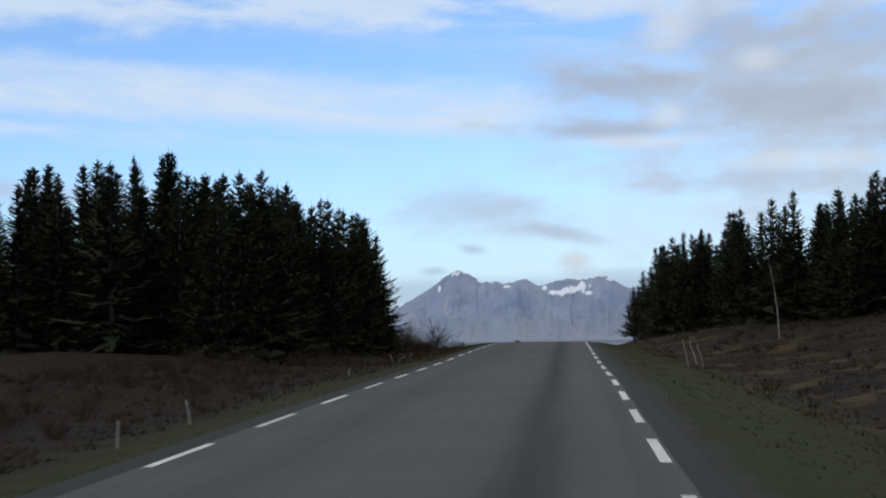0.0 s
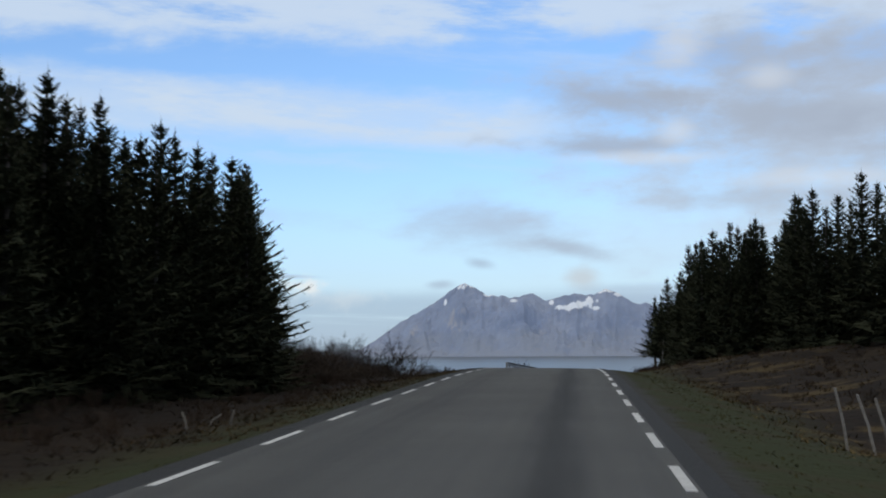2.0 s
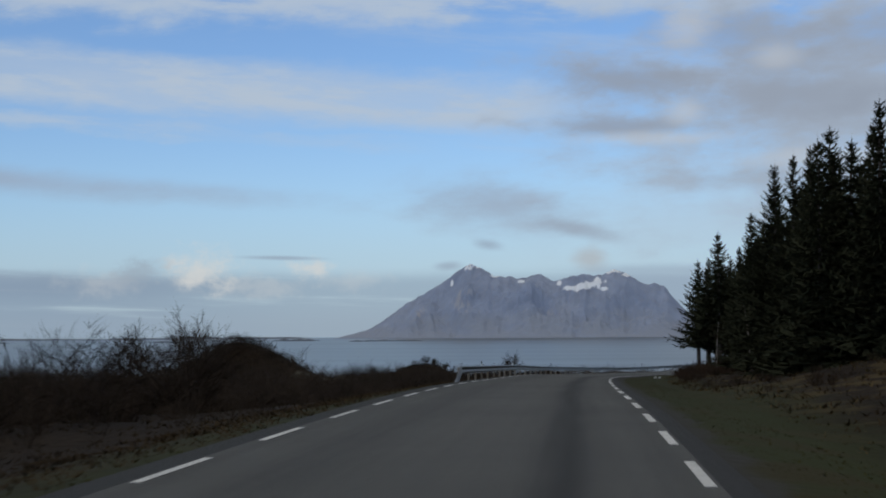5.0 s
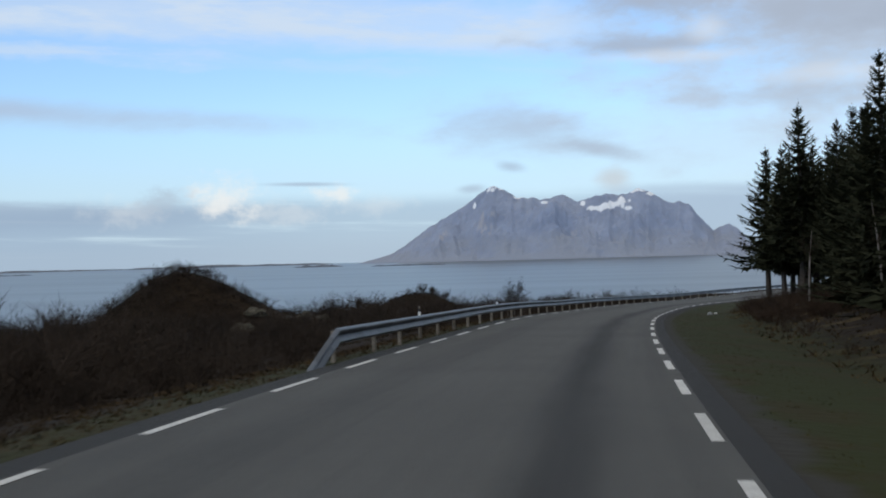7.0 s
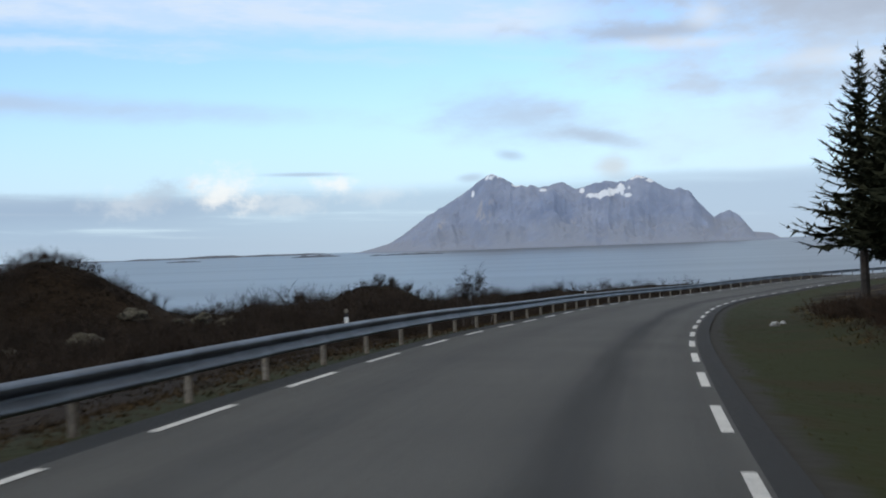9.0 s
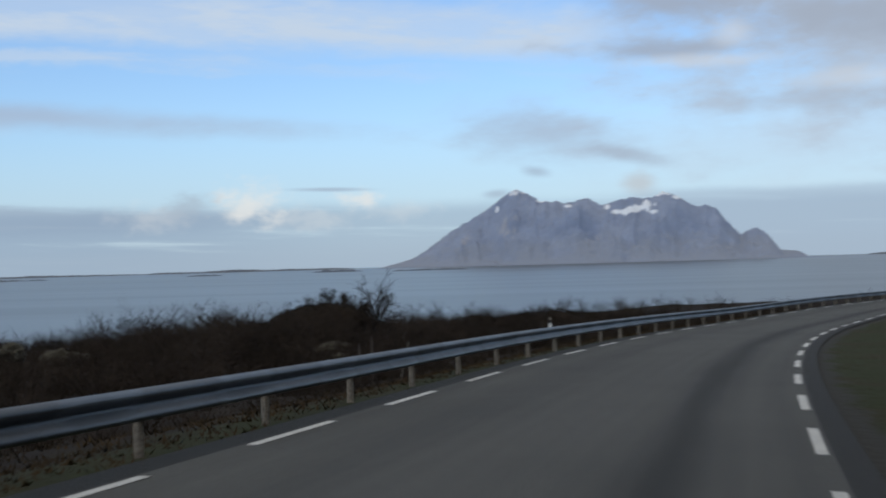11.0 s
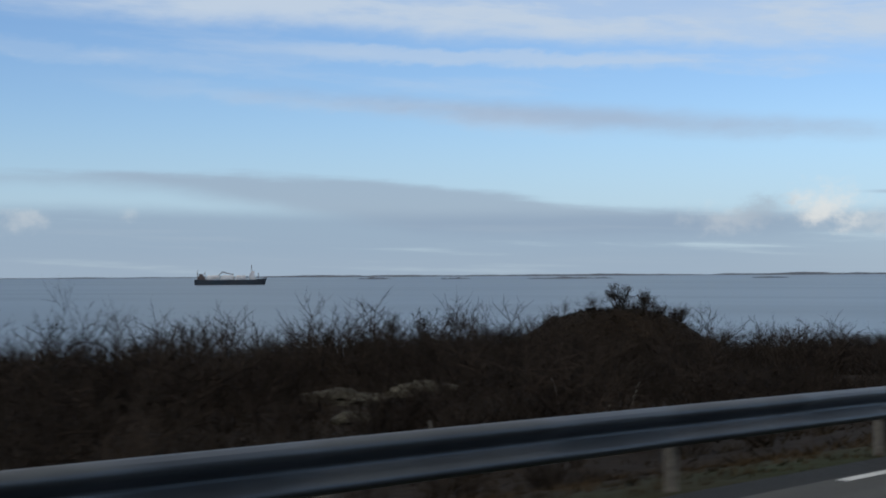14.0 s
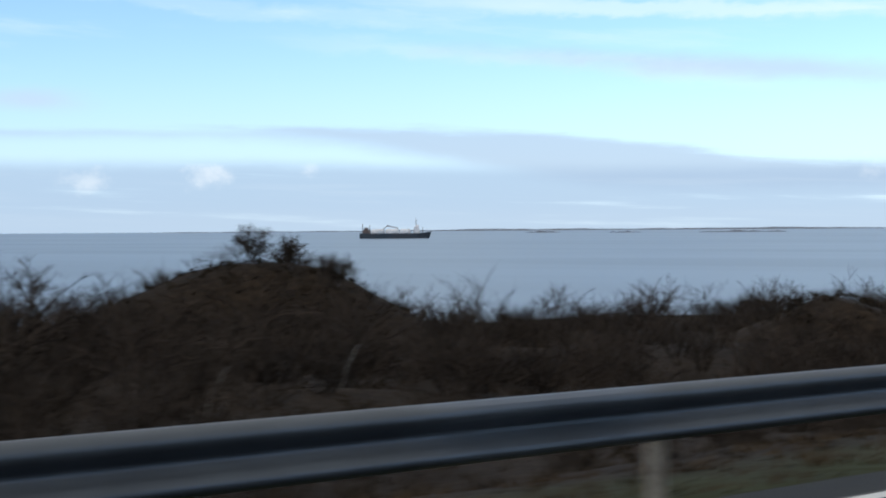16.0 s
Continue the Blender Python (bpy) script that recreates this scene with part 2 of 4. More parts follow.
def tint_by_uv(m, bands, dark):
    """Long worn bands across the u of the uv map: (middle, half width, strength)."""
    nt = m.node_tree
    b = nt.nodes["Principled BSDF"]
    src = b.inputs["Base Color"].links[0].from_socket
    uv = nt.nodes.new("ShaderNodeUVMap")
    sx = nt.nodes.new("ShaderNodeSeparateXYZ")
    nt.links.new(uv.outputs[0], sx.inputs[0])
    wob = nt.nodes.new("ShaderNodeTexNoise")
    wob.inputs["Scale"].default_value, wob.inputs["Detail"].default_value = 0.35, 3
    mp = nt.nodes.new("ShaderNodeMapping")
    mp.inputs["Scale"].default_value = (2.0, 0.25, 1)
    nt.links.new(uv.outputs[0], mp.inputs[0]), nt.links.new(mp.outputs[0], wob.inputs["Vector"])

    def mt(op, a, c):
        n = nt.nodes.new("ShaderNodeMath")
        n.operation = op
        for i, v in enumerate((a, c)):
            if isinstance(v, (int, float)):
                n.inputs[i].default_value = v
            else:
                nt.links.new(v, n.inputs[i])
        return n.outputs[0]

    total = 0.0
    u = mt("ADD", sx.outputs[0], mt("MULTIPLY", mt("SUBTRACT", wob.outputs["Fac"], 0.5), 0.5))
    for mid, half, k in bands:
        g = mt("DIVIDE", mt("SUBTRACT", u, mid), half)
        e = mt("POWER", 2.718, mt("MULTIPLY", mt("MULTIPLY", g, g), -1.0))
        total = mt("ADD", mt("MULTIPLY", e, k), total)
    fine = nt.nodes.new("ShaderNodeTexNoise")
    fine.inputs["Scale"].default_value, fine.inputs["Detail"].default_value = 1.0, 6
    m2 = nt.nodes.new("ShaderNodeMapping")
    m2.inputs["Scale"].default_value = (5.0, 0.06, 1)
    nt.links.new(uv.outputs[0], m2.inputs[0]), nt.links.new(m2.outputs[0], fine.inputs["Vector"])
    total = mt("ADD", total, mt("MULTIPLY", mt("SUBTRACT", fine.outputs["Fac"], 0.42), 0.5))
    # the joint and the younger, darker strip outside the edge lines
    out = mt("MULTIPLY", mt("GREATER_THAN", mt("ABSOLUTE", sx.outputs[0], 0.0), 2.90), 1.0)
    total = mt("ADD", total, out)
    mx = nt.nodes.new("ShaderNodeMix")
    mx.data_type = "RGBA"
    mx.inputs[7].default_value = (*dark, 1)
    total = mt("MINIMUM", mt("MAXIMUM", total, 0.0), 1.0)
    nt.links.new(total, mx.inputs[0]), nt.links.new(src, mx.inputs[6])
    nt.links.new(mx.outputs[2], b.inputs["Base Color"])


ASPHALT = material("asphalt", (0.071, 0.0715, 0.069), (0.088, 0.0885, 0.085), 0.25, 60, 0.85, 0.35, fine_amount=0.3)
tint_by_uv(ASPHALT, ((1.36, 0.38, 0.80), (-1.5, 0.55, 0.32), (-2.6, 0.25, 0.2), (2.55, 0.2, 0.2)), (0.018, 0.0185, 0.019))
PAINT = material("road_paint", (0.62, 0.62, 0.60), (0.5, 0.5, 0.49), 3.0, 50, 0.7, 0.2, vary=0.12, fine_amount=0.25)
STEEL = material("galvanised_steel", (0.080, 0.091, 0.104), (0.054, 0.062, 0.073), 1.2, 25, 0.48, 0.08, metal=0.75, vary=0.08, spec=0.5, fine_amount=0.15)
POSTWOOD = material("post_wood", (0.235, 0.205, 0.165), (0.15, 0.132, 0.11), 3.0, 30, 0.85, 0.4, vary=0.2)
DEADWOOD = material("bleached_dead_wood", (0.17, 0.155, 0.13), (0.09, 0.08, 0.07), 3.0, 30, 0.9, 0.4, vary=0.2)
GREYWOOD = material("weathered_wood", (0.22, 0.205, 0.18), (0.13, 0.115, 0.10), 3.0, 30, 0.9, 0.4, vary=0.2)
WHITE = material("white_plastic", (0.78, 0.78, 0.76), (0.66, 0.66, 0.64), 3.0, 20, 0.5, 0.05, fine_amount=0.08)
BLACK = material("black_plastic", (0.02, 0.02, 0.022), (0.03, 0.03, 0.032), 3.0, 20, 0.5, 0.05)
STONE = material("lichen_stone", (0.032, 0.028, 0.016), (0.095, 0.086, 0.064), 1.8, 14, 0.9, 0.6, vary=0.15)
PALESTONE = material("pale_stone", (0.50, 0.51, 0.50), (0.30, 0.30, 0.29), 2.5, 14, 0.9, 0.6)
BARK = material("spruce_bark", (0.055, 0.045, 0.038), (0.085, 0.07, 0.06), 2.0, 18, 0.95, 0.5)
NEEDLE = material("spruce_needles", (0.026, 0.029, 0.0175), (0.045, 0.048, 0.0285), 0.8, 9, 1.0, 0.0, vary=0.2, spec=0.04)
BIRCHBARK = material("birch_bark", (0.24, 0.22, 0.20), (0.12, 0.10, 0.09), 1.6, 12, 0.85, 0.2)
TWIG = material("bare_twigs", (0.0235, 0.0172, 0.0130), (0.041, 0.0305, 0.0228), 0.5, 5, 0.9, 0.0, vary=0.25, spec=0.1)
REDTWIG = material("reddish_twigs", (0.0265, 0.0172, 0.0125), (0.044, 0.0290, 0.0195), 0.5, 5, 0.9, 0.0, vary=0.25, spec=0.1)
TUFT = material("heath_tufts", (0.0150, 0.0100, 0.0062), (0.026, 0.0185, 0.0105), 0.25, 3, 0.95, 0.0, spec=0.1)
GRASS = material("verge_grass", (0.035, 0.037, 0.0115), (0.050, 0.0425, 0.0150), 0.3, 4, 0.95, 0.0, spec=0.1)
RUST = material("reddish_heath", (0.027, 0.0170, 0.0092), (0.050, 0.0335, 0.0155), 0.3, 3, 0.95, 0.0, spec=0.1)
STRAW = material("dead_grass", (0.12, 0.085, 0.04), (0.07, 0.055, 0.025), 0.4, 4, 0.95, 0.0, spec=0.1)


def ground_material():
    m = material("heath_ground", (0.0112, 0.0073, 0.0047), (0.0208, 0.0137, 0.0078), 0.16, 3.5, 0.97, 0.8, spec=0.1, fine_amount=0.5)
    nt = m.node_tree
    b = nt.nodes["Principled BSDF"]
    src = b.inputs["Base Color"].links[0].from_socket
    uv = nt.nodes.new("ShaderNodeUVMap")
    sx = nt.nodes.new("ShaderNodeSeparateXYZ")
    nt.links.new(uv.outputs[0], sx.inputs[0])
    wob = nt.nodes.new("ShaderNodeTexNoise")
    wob.inputs["Scale"].default_value, wob.inputs["Detail"].default_value = 0.7, 5
    co = nt.nodes.new("ShaderNodeTexCoord")
    nt.links.new(co.outputs["Object"], wob.inputs["Vector"])

    def mt(op, a, c):
        n = nt.nodes.new("ShaderNodeMath")
        n.operation = op
        for i, v in enumerate((a, c)):
            if isinstance(v, (int, float)):
                n.inputs[i].default_value = v
            else:
                nt.links.new(v, n.inputs[i])
        return n.outputs[0]

    def step(v, lo, hi):
        n = nt.nodes.new("ShaderNodeMapRange")
        n.interpolation_type = "SMOOTHSTEP"
        n.inputs["From Min"].default_value, n.inputs["From Max"].default_value = lo, hi
        nt.links.new(v, n.inputs["Value"])
        return n.outputs[0]

    off = mt("ADD", mt("ADD", mt("ABSOLUTE", sx.outputs[0], 0.0), mt("MULTIPLY", mt("LESS_THAN", sx.outputs[0], 0.0), 2.4)), mt("MULTIPLY", mt("SUBTRACT", wob.outputs["Fac"], 0.5), 3.0))
    grass = step(off, 9.0, 5.0)
    gravel = step(mt("ADD", sx.outputs[0], mt("MULTIPLY", mt("SUBTRACT", wob.outputs["Fac"], 0.5), 1.1)), 3.75, 3.4)
    gravel = mt("MULTIPLY", gravel, mt("GREATER_THAN", sx.outputs[0], 0.0))
    patch = nt.nodes.new("ShaderNodeTexNoise")
    patch.inputs["Scale"].default_value, patch.inputs["Detail"].default_value = 0.42, 6
    nt.links.new(co.outputs["Object"], patch.inputs["Vector"])
    straw = mt("MULTIPLY", step(patch.outputs["Fac"], 0.5, 0.64), mt("MULTIPLY", step(sx.outputs[0], 4.6, 6.2), step(sx.outputs[0], 20.0, 11.0)))
    brown = mt("MULTIPLY", grass, step(patch.outputs["Fac"], 0.46, 0.62))
    last = src
    for fac, colour in ((straw, (0.064, 0.045, 0.0185)), (grass, (0.0285, 0.0340, 0.0105)), (brown, (0.035, 0.0305, 0.0115)), (gravel, (0.042, 0.041, 0.037))):
        mx = nt.nodes.new("ShaderNodeMix")
        mx.data_type = "RGBA"
        mx.inputs[7].default_value = (*colour, 1)
        nt.links.new(fac, mx.inputs[0]), nt.links.new(last, mx.inputs[6])
        last = mx.outputs[2]
    nt.links.new(last, b.inputs["Base Color"])
    return m


GROUND = ground_material()


def sea_material():
    m = bpy.data.materials.new("sea_water")
    m.use_nodes = True
    nt = m.node_tree
    b = nt.nodes["Principled BSDF"]
    b.inputs["Base Color"].default_value = (0.052, 0.070, 0.090, 1)
    b.inputs["Roughness"].default_value, b.inputs["IOR"].default_value = 0.32, 1.33
    co = nt.nodes.new("ShaderNodeTexCoord")
    n = nt.nodes.new("ShaderNodeTexNoise")
    n.inputs["Scale"].default_value, n.inputs["Detail"].default_value = 0.25, 5
    mp = nt.nodes.new("ShaderNodeMapping")
    mp.inputs["Scale"].default_value = (0.5, 1.0, 1.0)
    nt.links.new(co.outputs["Object"], mp.inputs[0]), nt.links.new(mp.outputs[0], n.inputs["Vector"])
    bp = nt.nodes.new("ShaderNodeBump")
    bp.inputs["Strength"].default_value, bp.inputs["Distance"].default_value = 0.16, 0.25
    nt.links.new(n.outputs["Fac"], bp.inputs["Height"]), nt.links.new(bp.outputs[0], b.inputs["Normal"])
    # wide streaks of calmer and ruffled water
    n2 = nt.nodes.new("ShaderNodeTexNoise")
    n2.inputs["Scale"].default_value, n2.inputs["Detail"].default_value = 0.004, 4
    m2 = nt.nodes.new("ShaderNodeMapping")
    m2.inputs["Scale"].default_value = (0.35, 1.6, 1.0)
    nt.links.new(co.outputs["Object"], m2.inputs[0]), nt.links.new(m2.outputs[0], n2.inputs["Vector"])
    mr = nt.nodes.new("ShaderNodeMapRange")
    mr.inputs["From Min"].default_value, mr.inputs["From Max"].default_value = 0.35, 0.65
    mr.inputs["To Min"].default_value, mr.inputs["To Max"].default_value = 0.29, 0.32
    nt.links.new(n2.outputs["Fac"], mr.inputs["Value"]), nt.links.new(mr.outputs[0], b.inputs["Roughness"])
    return m


SEAMAT = sea_material()


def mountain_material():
    # the blue-grey of distance haze is painted into both rock tones
    m = material("hazed_far_rock", (0.250, 0.298, 0.412), (0.325, 0.365, 0.465), 0.008, 0.02, 0.95, 0.0, spec=0.05, fine_amount=0.10)
    nt = m.node_tree
    b = nt.nodes["Principled BSDF"]
    src = b.inputs["Base Color"].links[0].from_socket
    geo = nt.nodes.new("ShaderNodeNewGeometry")
    sx = nt.nodes.new("ShaderNodeSeparateXYZ")
    nt.links.new(geo.outputs["Position"], sx.inputs[0])

    def mt(op, a, c):
        k = nt.nodes.new("ShaderNodeMath")
        k.operation = op
        for i, v in enumerate((a, c)):
            if isinstance(v, (int, float)):
                k.inputs[i].default_value = v
            else:
                nt.links.new(v, k.inputs[i])
        return k.outputs[0]

    def rocknoise(scale, stretch, detail):
        n = nt.nodes.new("ShaderNodeTexNoise")
        n.inputs["Scale"].default_value, n.inputs["Detail"].default_value = scale, detail
        mp = nt.nodes.new("ShaderNodeMapping")
        mp.inputs["Scale"].default_value = stretch
        nt.links.new(geo.outputs["Position"], mp.inputs[0]), nt.links.new(mp.outputs[0], n.inputs["Vector"])
        return n.outputs["Fac"]

    def blot(x, z, wx, wz, tilt=0.0):
        dx = mt("SUBTRACT", sx.outputs[0], x)
        dz = mt("DIVIDE", mt("SUBTRACT", mt("SUBTRACT", sx.outputs[2], z), mt("MULTIPLY", dx, tilt)), wz)
        dx = mt("DIVIDE", dx, wx)
        return mt("POWER", 2.718, mt("MULTIPLY", mt("ADD", mt("MULTIPLY", dx, dx), mt("MULTIPLY", dz, dz)), -1.0))

    def lay(last, fac, colour, lo, hi):
        r = nt.nodes.new("ShaderNodeMapRange")
        r.inputs["From Min"].default_value, r.inputs["From Max"].default_value = lo, hi
        nt.links.new(fac, r.inputs["Value"])
        mx = nt.nodes.new("ShaderNodeMix")
        mx.data_type = "RGBA"
        mx.inputs[7].default_value = (*colour, 1)
        nt.links.new(r.outputs[0], mx.inputs[0]), nt.links.new(last, mx.inputs[6])
        return mx.outputs[2]

    # heath on the lower slopes, olive-brown paled to haze blue-grey, pale bare cliffs under the western peak
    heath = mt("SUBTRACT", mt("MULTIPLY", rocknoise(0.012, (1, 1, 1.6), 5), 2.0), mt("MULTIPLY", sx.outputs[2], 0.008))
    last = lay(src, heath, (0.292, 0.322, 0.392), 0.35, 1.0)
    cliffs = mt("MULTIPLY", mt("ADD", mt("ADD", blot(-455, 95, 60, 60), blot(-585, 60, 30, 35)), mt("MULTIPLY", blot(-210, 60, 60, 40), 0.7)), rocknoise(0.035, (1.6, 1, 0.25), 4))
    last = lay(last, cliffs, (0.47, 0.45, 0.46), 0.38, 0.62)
    # snow in the eastern bowl, on both peaks and in a few gullies
    snow = mt("MAXIMUM", blot(-105, 137, 72, 13, 0.15), blot(-60, 152, 14, 26))
    for x, z, wx, wz in ((-15, 184, 34, 15), (-446, 200, 34, 13), (-500, 150, 7, 11), (-372, 172, 20, 7), (-292, 152, 17, 6), (-178, 146, 10, 12), (25, 170, 20, 8), (-40, 128, 20, 9)):
        snow = mt("MAXIMUM", snow, mt("MULTIPLY", blot(x, z, wx, wz), 0.86))
    snow = mt("ADD", snow, mt("MULTIPLY", mt("SUBTRACT", rocknoise(0.045, (1.0, 0.6, 0.6), 6), 0.5), 1.8))
    last = lay(last, snow, (0.84, 0.87, 0.92), 0.46, 0.66)
    nt.links.new(last, b.inputs["Base Color"])
    return m


HAZEDROCK = mountain_material()
# islet rock with the bluish tint of far haze mixed into its colour
HAZEDSKERRY = material("hazed_skerry_rock", (0.11, 0.125, 0.155), (0.14, 0.15, 0.17), 0.02, 0.2, 0.95, 0.0)
HULL = material("ship_hull", (0.03, 0.045, 0.06), (0.045, 0.05, 0.06), 0.05, 0.6, 0.5, 0.0)
SHIPWHITE = material("ship_white", (0.72, 0.70, 0.70), (0.55, 0.54, 0.54), 0.08, 0.6, 0.5, 0.0)
SHIPRUST = material("ship_deck", (0.16, 0.10, 0.08), (0.10, 0.09, 0.09), 0.1, 0.6, 0.7, 0.0)


# ---- mesh helpers ----
def mesh_from(name, verts, faces, mat, smooth=False):
    me = bpy.data.meshes.new(name)
    me.from_pydata([tuple(v) for v in verts], [], [tuple(f) for f in faces])
    me.materials.append(mat)
    if smooth:
        me.polygons.foreach_set("use_smooth", [True] * len(me.polygons))
    me.update()
    return me


def part(name, verts, faces, mat, parent=None, label="", smooth=False):
    ob = new(name, mesh_from(name, verts, faces, mat, smooth))
    if parent is not None:
        ob.parent = parent
    return tagged(ob, label)


def tube(path, radii, sides=6, cap=True):
    """A tapered tube through points."""
    path = [Vector(p) for p in path]
    verts, faces = [], []
    for i, p in enumerate(path):
        d = (path[min(i + 1, len(path) - 1)] - path[max(i - 1, 0)]).normalized()
        a = d.orthogonal().normalized()
        b = d.cross(a)
        for k in range(sides):
            t = 2 * math.pi * k / sides
            verts.append(p + (a * math.cos(t) + b * math.sin(t)) * radii[i])
    for i in range(len(path) - 1):
        for k in range(sides):
            j = (k + 1) % sides
            faces.append((i * sides + k, i * sides + j, (i + 1) * sides + j, (i + 1) * sides + k))
    if cap:
        faces.append(tuple(range(sides))[::-1])
        faces.append(tuple((len(path) - 1) * sides + k for k in range(sides)))
    return verts, faces


def box(cx, cy, cz, sx, sy, sz, bevel=0.0):
    bm = bmesh.new()
    bmesh.ops.create_cube(bm, size=1.0, matrix=Matrix.Translation((cx, cy, cz)) @ Matrix.Diagonal((sx, sy, sz, 1)))
    if bevel:
        bmesh.ops.bevel(bm, geom=list(bm.edges), offset=bevel, segments=1, affect="EDGES")
    v = [p.co.copy() for p in bm.verts]
    bm.verts.index_update()
    f = [[q.index for q in p.verts] for p in bm.faces]
    bm.free()
    return v, f


def join(*pieces):
    verts, faces = [], []
    for v, f in pieces:
        n = len(verts)
        verts += list(v)
        faces += [tuple(i + n for i in q) for q in f]
    return verts, faces


# ---- the line of the road ----
KNOT = np.arange(-15, 451, 15.0)
PSI = np.radians([-1.13, 0.08, 1.29, 1.05, 1.41, 1.31, 1.23, 1.21, 1.38, 1.55, 1.66, 0.94, 0.62, -0.15, -1.14, -2.79, -3.72, -5.62, -8.19, -10.94, -13.45, -16.08, -18.79, -21.52, -24.28, -27.06, -29.86, -32.67, -35.48, -38.3, -41.12, -43.94])
GRADE = np.array([0.0091, 0.0114, 0.0137, 0.0129, 0.0071, 0.0128, 0.0119, 0.01, -0.0003, -0.0076, -0.0151, -0.0205, -0.0232, -0.0197, -0.0259, -0.0284, -0.0237, -0.0249, -0.0239, -0.0237, -0.0124, -0.0095, -0.0101, -0.0103, -0.0101, -0.0098, -0.0093, -0.0087, -0.008, -0.0073, -0.0066, -0.0058])
CROSS = np.array([0.009, -0.003, -0.007, -0.02, -0.038, -0.028, -0.022, -0.011, -0.006, -0.004])
SGRID = np.arange(-200, 700, 1.0)
_psi, _gr = np.interp(SGRID, KNOT, PSI), np.interp(SGRID, KNOT, GRADE)
_x, _y, _z = np.cumsum(-np.sin(_psi)), np.cumsum(np.cos(_psi)), np.cumsum(_gr)
_o = 200
_x, _y, _z = _x - _x[_o], _y - _y[_o], _z - _z[_o]
HALF = 2.79


def road_point(s, u, h=0.0):
    """World places at s metres along, u metres to the right of the middle, h above the road."""
    s, u = np.asarray(s, float), np.asarray(u, float)
    p = np.interp(s, SGRID, _psi)
    e = np.interp(s, np.arange(0, 451, 50.0), CROSS)
    return np.stack(np.broadcast_arrays(
        np.interp(s, SGRID, _x) + u * np.cos(p), np.interp(s, SGRID, _y) + u * np.sin(p),
        np.interp(s, SGRID, _z) + e * np.clip(u, -4, 4) + h), -1)


def heading(s):
    return float(np.interp(s, SGRID, _psi))


# ---- the lie of the land ----
ULEFT = [0, 3.1, 3.34, 4.2, 6.5, 10, 16, 30, 55, 90, 130, 260]
LEFT = {-200: [-.12, -.12, -.05, -.14, -.38, -.25, .1, .8, 1.0, .5, -3, -28],
        77: [-.12, -.12, -.05, -.14, -.38, -.25, .1, .8, 1.0, .5, -3, -28],
        105: [-.12, -.12, -.05, -.14, -.45, -.6, -.6, -.5, -1, -6, -22, -30],
        160: [-.12, -.12, -.05, -.14, -.5, -1.2, -1.9, -2.1, -2.4, -10, -26, -32],
        700: [-.12, -.12, -.05, -.14, -.5, -1.2, -1.9, -2.1, -2.4, -10, -26, -32]}
URIGHT = [0, 3.02, 3.22, 4.1, 6.0, 9.0, 14, 25, 60, 140, 280]
RIGHT = {-200: [-.12, -.12, -.05, -.12, -.55, -1.1, -0.3, 1.6, 4.0, 12, 25],
         97: [-.12, -.12, -.05, -.12, -.55, -1.1, -0.3, 1.6, 4.0, 12, 25],
         141: [-.12, -.12, -.05, -.12, -.3, .1, 1.0, 2.2, 4.5, 12, 25],
         183: [-.12, -.12, -.05, -.12, -.3, .1, 1.0, 2.2, 4.5, 12, 25],
         217: [-.12, -.12, -.05, -.10, -.12, .1, .5, 1.6, 4.5, 12, 25],
         700: [-.12, -.12, -.05, -.10, -.12, .1, .5, 1.6, 4.5, 12, 25]}
# mounds: x, y, radius across, radius along, height
MOUNDS = ((-42.6, 269.3, 6.9, 6.4, 2.5), (-39.1, 268.2, 8.0, 6.6, 1.65), (-29.9, 325.0, 5.3, 5.6, 2.85), (-11.2, 332.6, 2.3, 2.3, 1.6), (-48.4, 271.5, 7.2, 6.2, 2.8))


def mound_lift(p):
    up = np.zeros(len(p))
    for mx, my, ra, rb, hh in MOUNDS:
        d = ((p[:, 0] - mx) / ra) ** 2 + ((p[:, 1] - my) / rb) ** 2
        up += hh * np.exp(-d ** 1.5)
    return up


def side_profile(table, us, s, u):
    keys = sorted(table)
    rows = np.array([np.interp(u, us, table[k]) for k in keys])
    w = np.interp(s, keys, np.arange(len(keys)))
    i = np.clip(np.floor(w).astype(int), 0, len(keys) - 2)
    t = w - i
    t = t * t * (3 - 2 * t)
    ar = np.arange(len(np.atleast_1d(u)))
    return rows[i, ar] * (1 - t) + rows[i + 1, ar] * t


def land(s, u):
    """The ground's place at s, u; flat arrays in, points out."""
    s, u = np.atleast_1d(np.asarray(s, float)), np.atleast_1d(np.asarray(u, float))
    h = np.where(u < 0, side_profile(LEFT, ULEFT, s, np.abs(u)), side_profile(RIGHT, URIGHT, s, np.abs(u)))
    p = road_point(s, u, h)
    far = np.clip((np.abs(u) - 4.6) / 6.0, 0, 1)
    for k in range(len(p)):
        if far[k] > 0:
            q = Vector((p[k, 0] * 0.09, p[k, 1] * 0.09, 0.0))
            p[k, 2] += far[k] * (noise.noise(q) * 0.55 + noise.noise(q * 3.7) * 0.22 + noise.noise(q * 0.3) * 0.5)
    p[:, 2] += mound_lift(p)
    return p


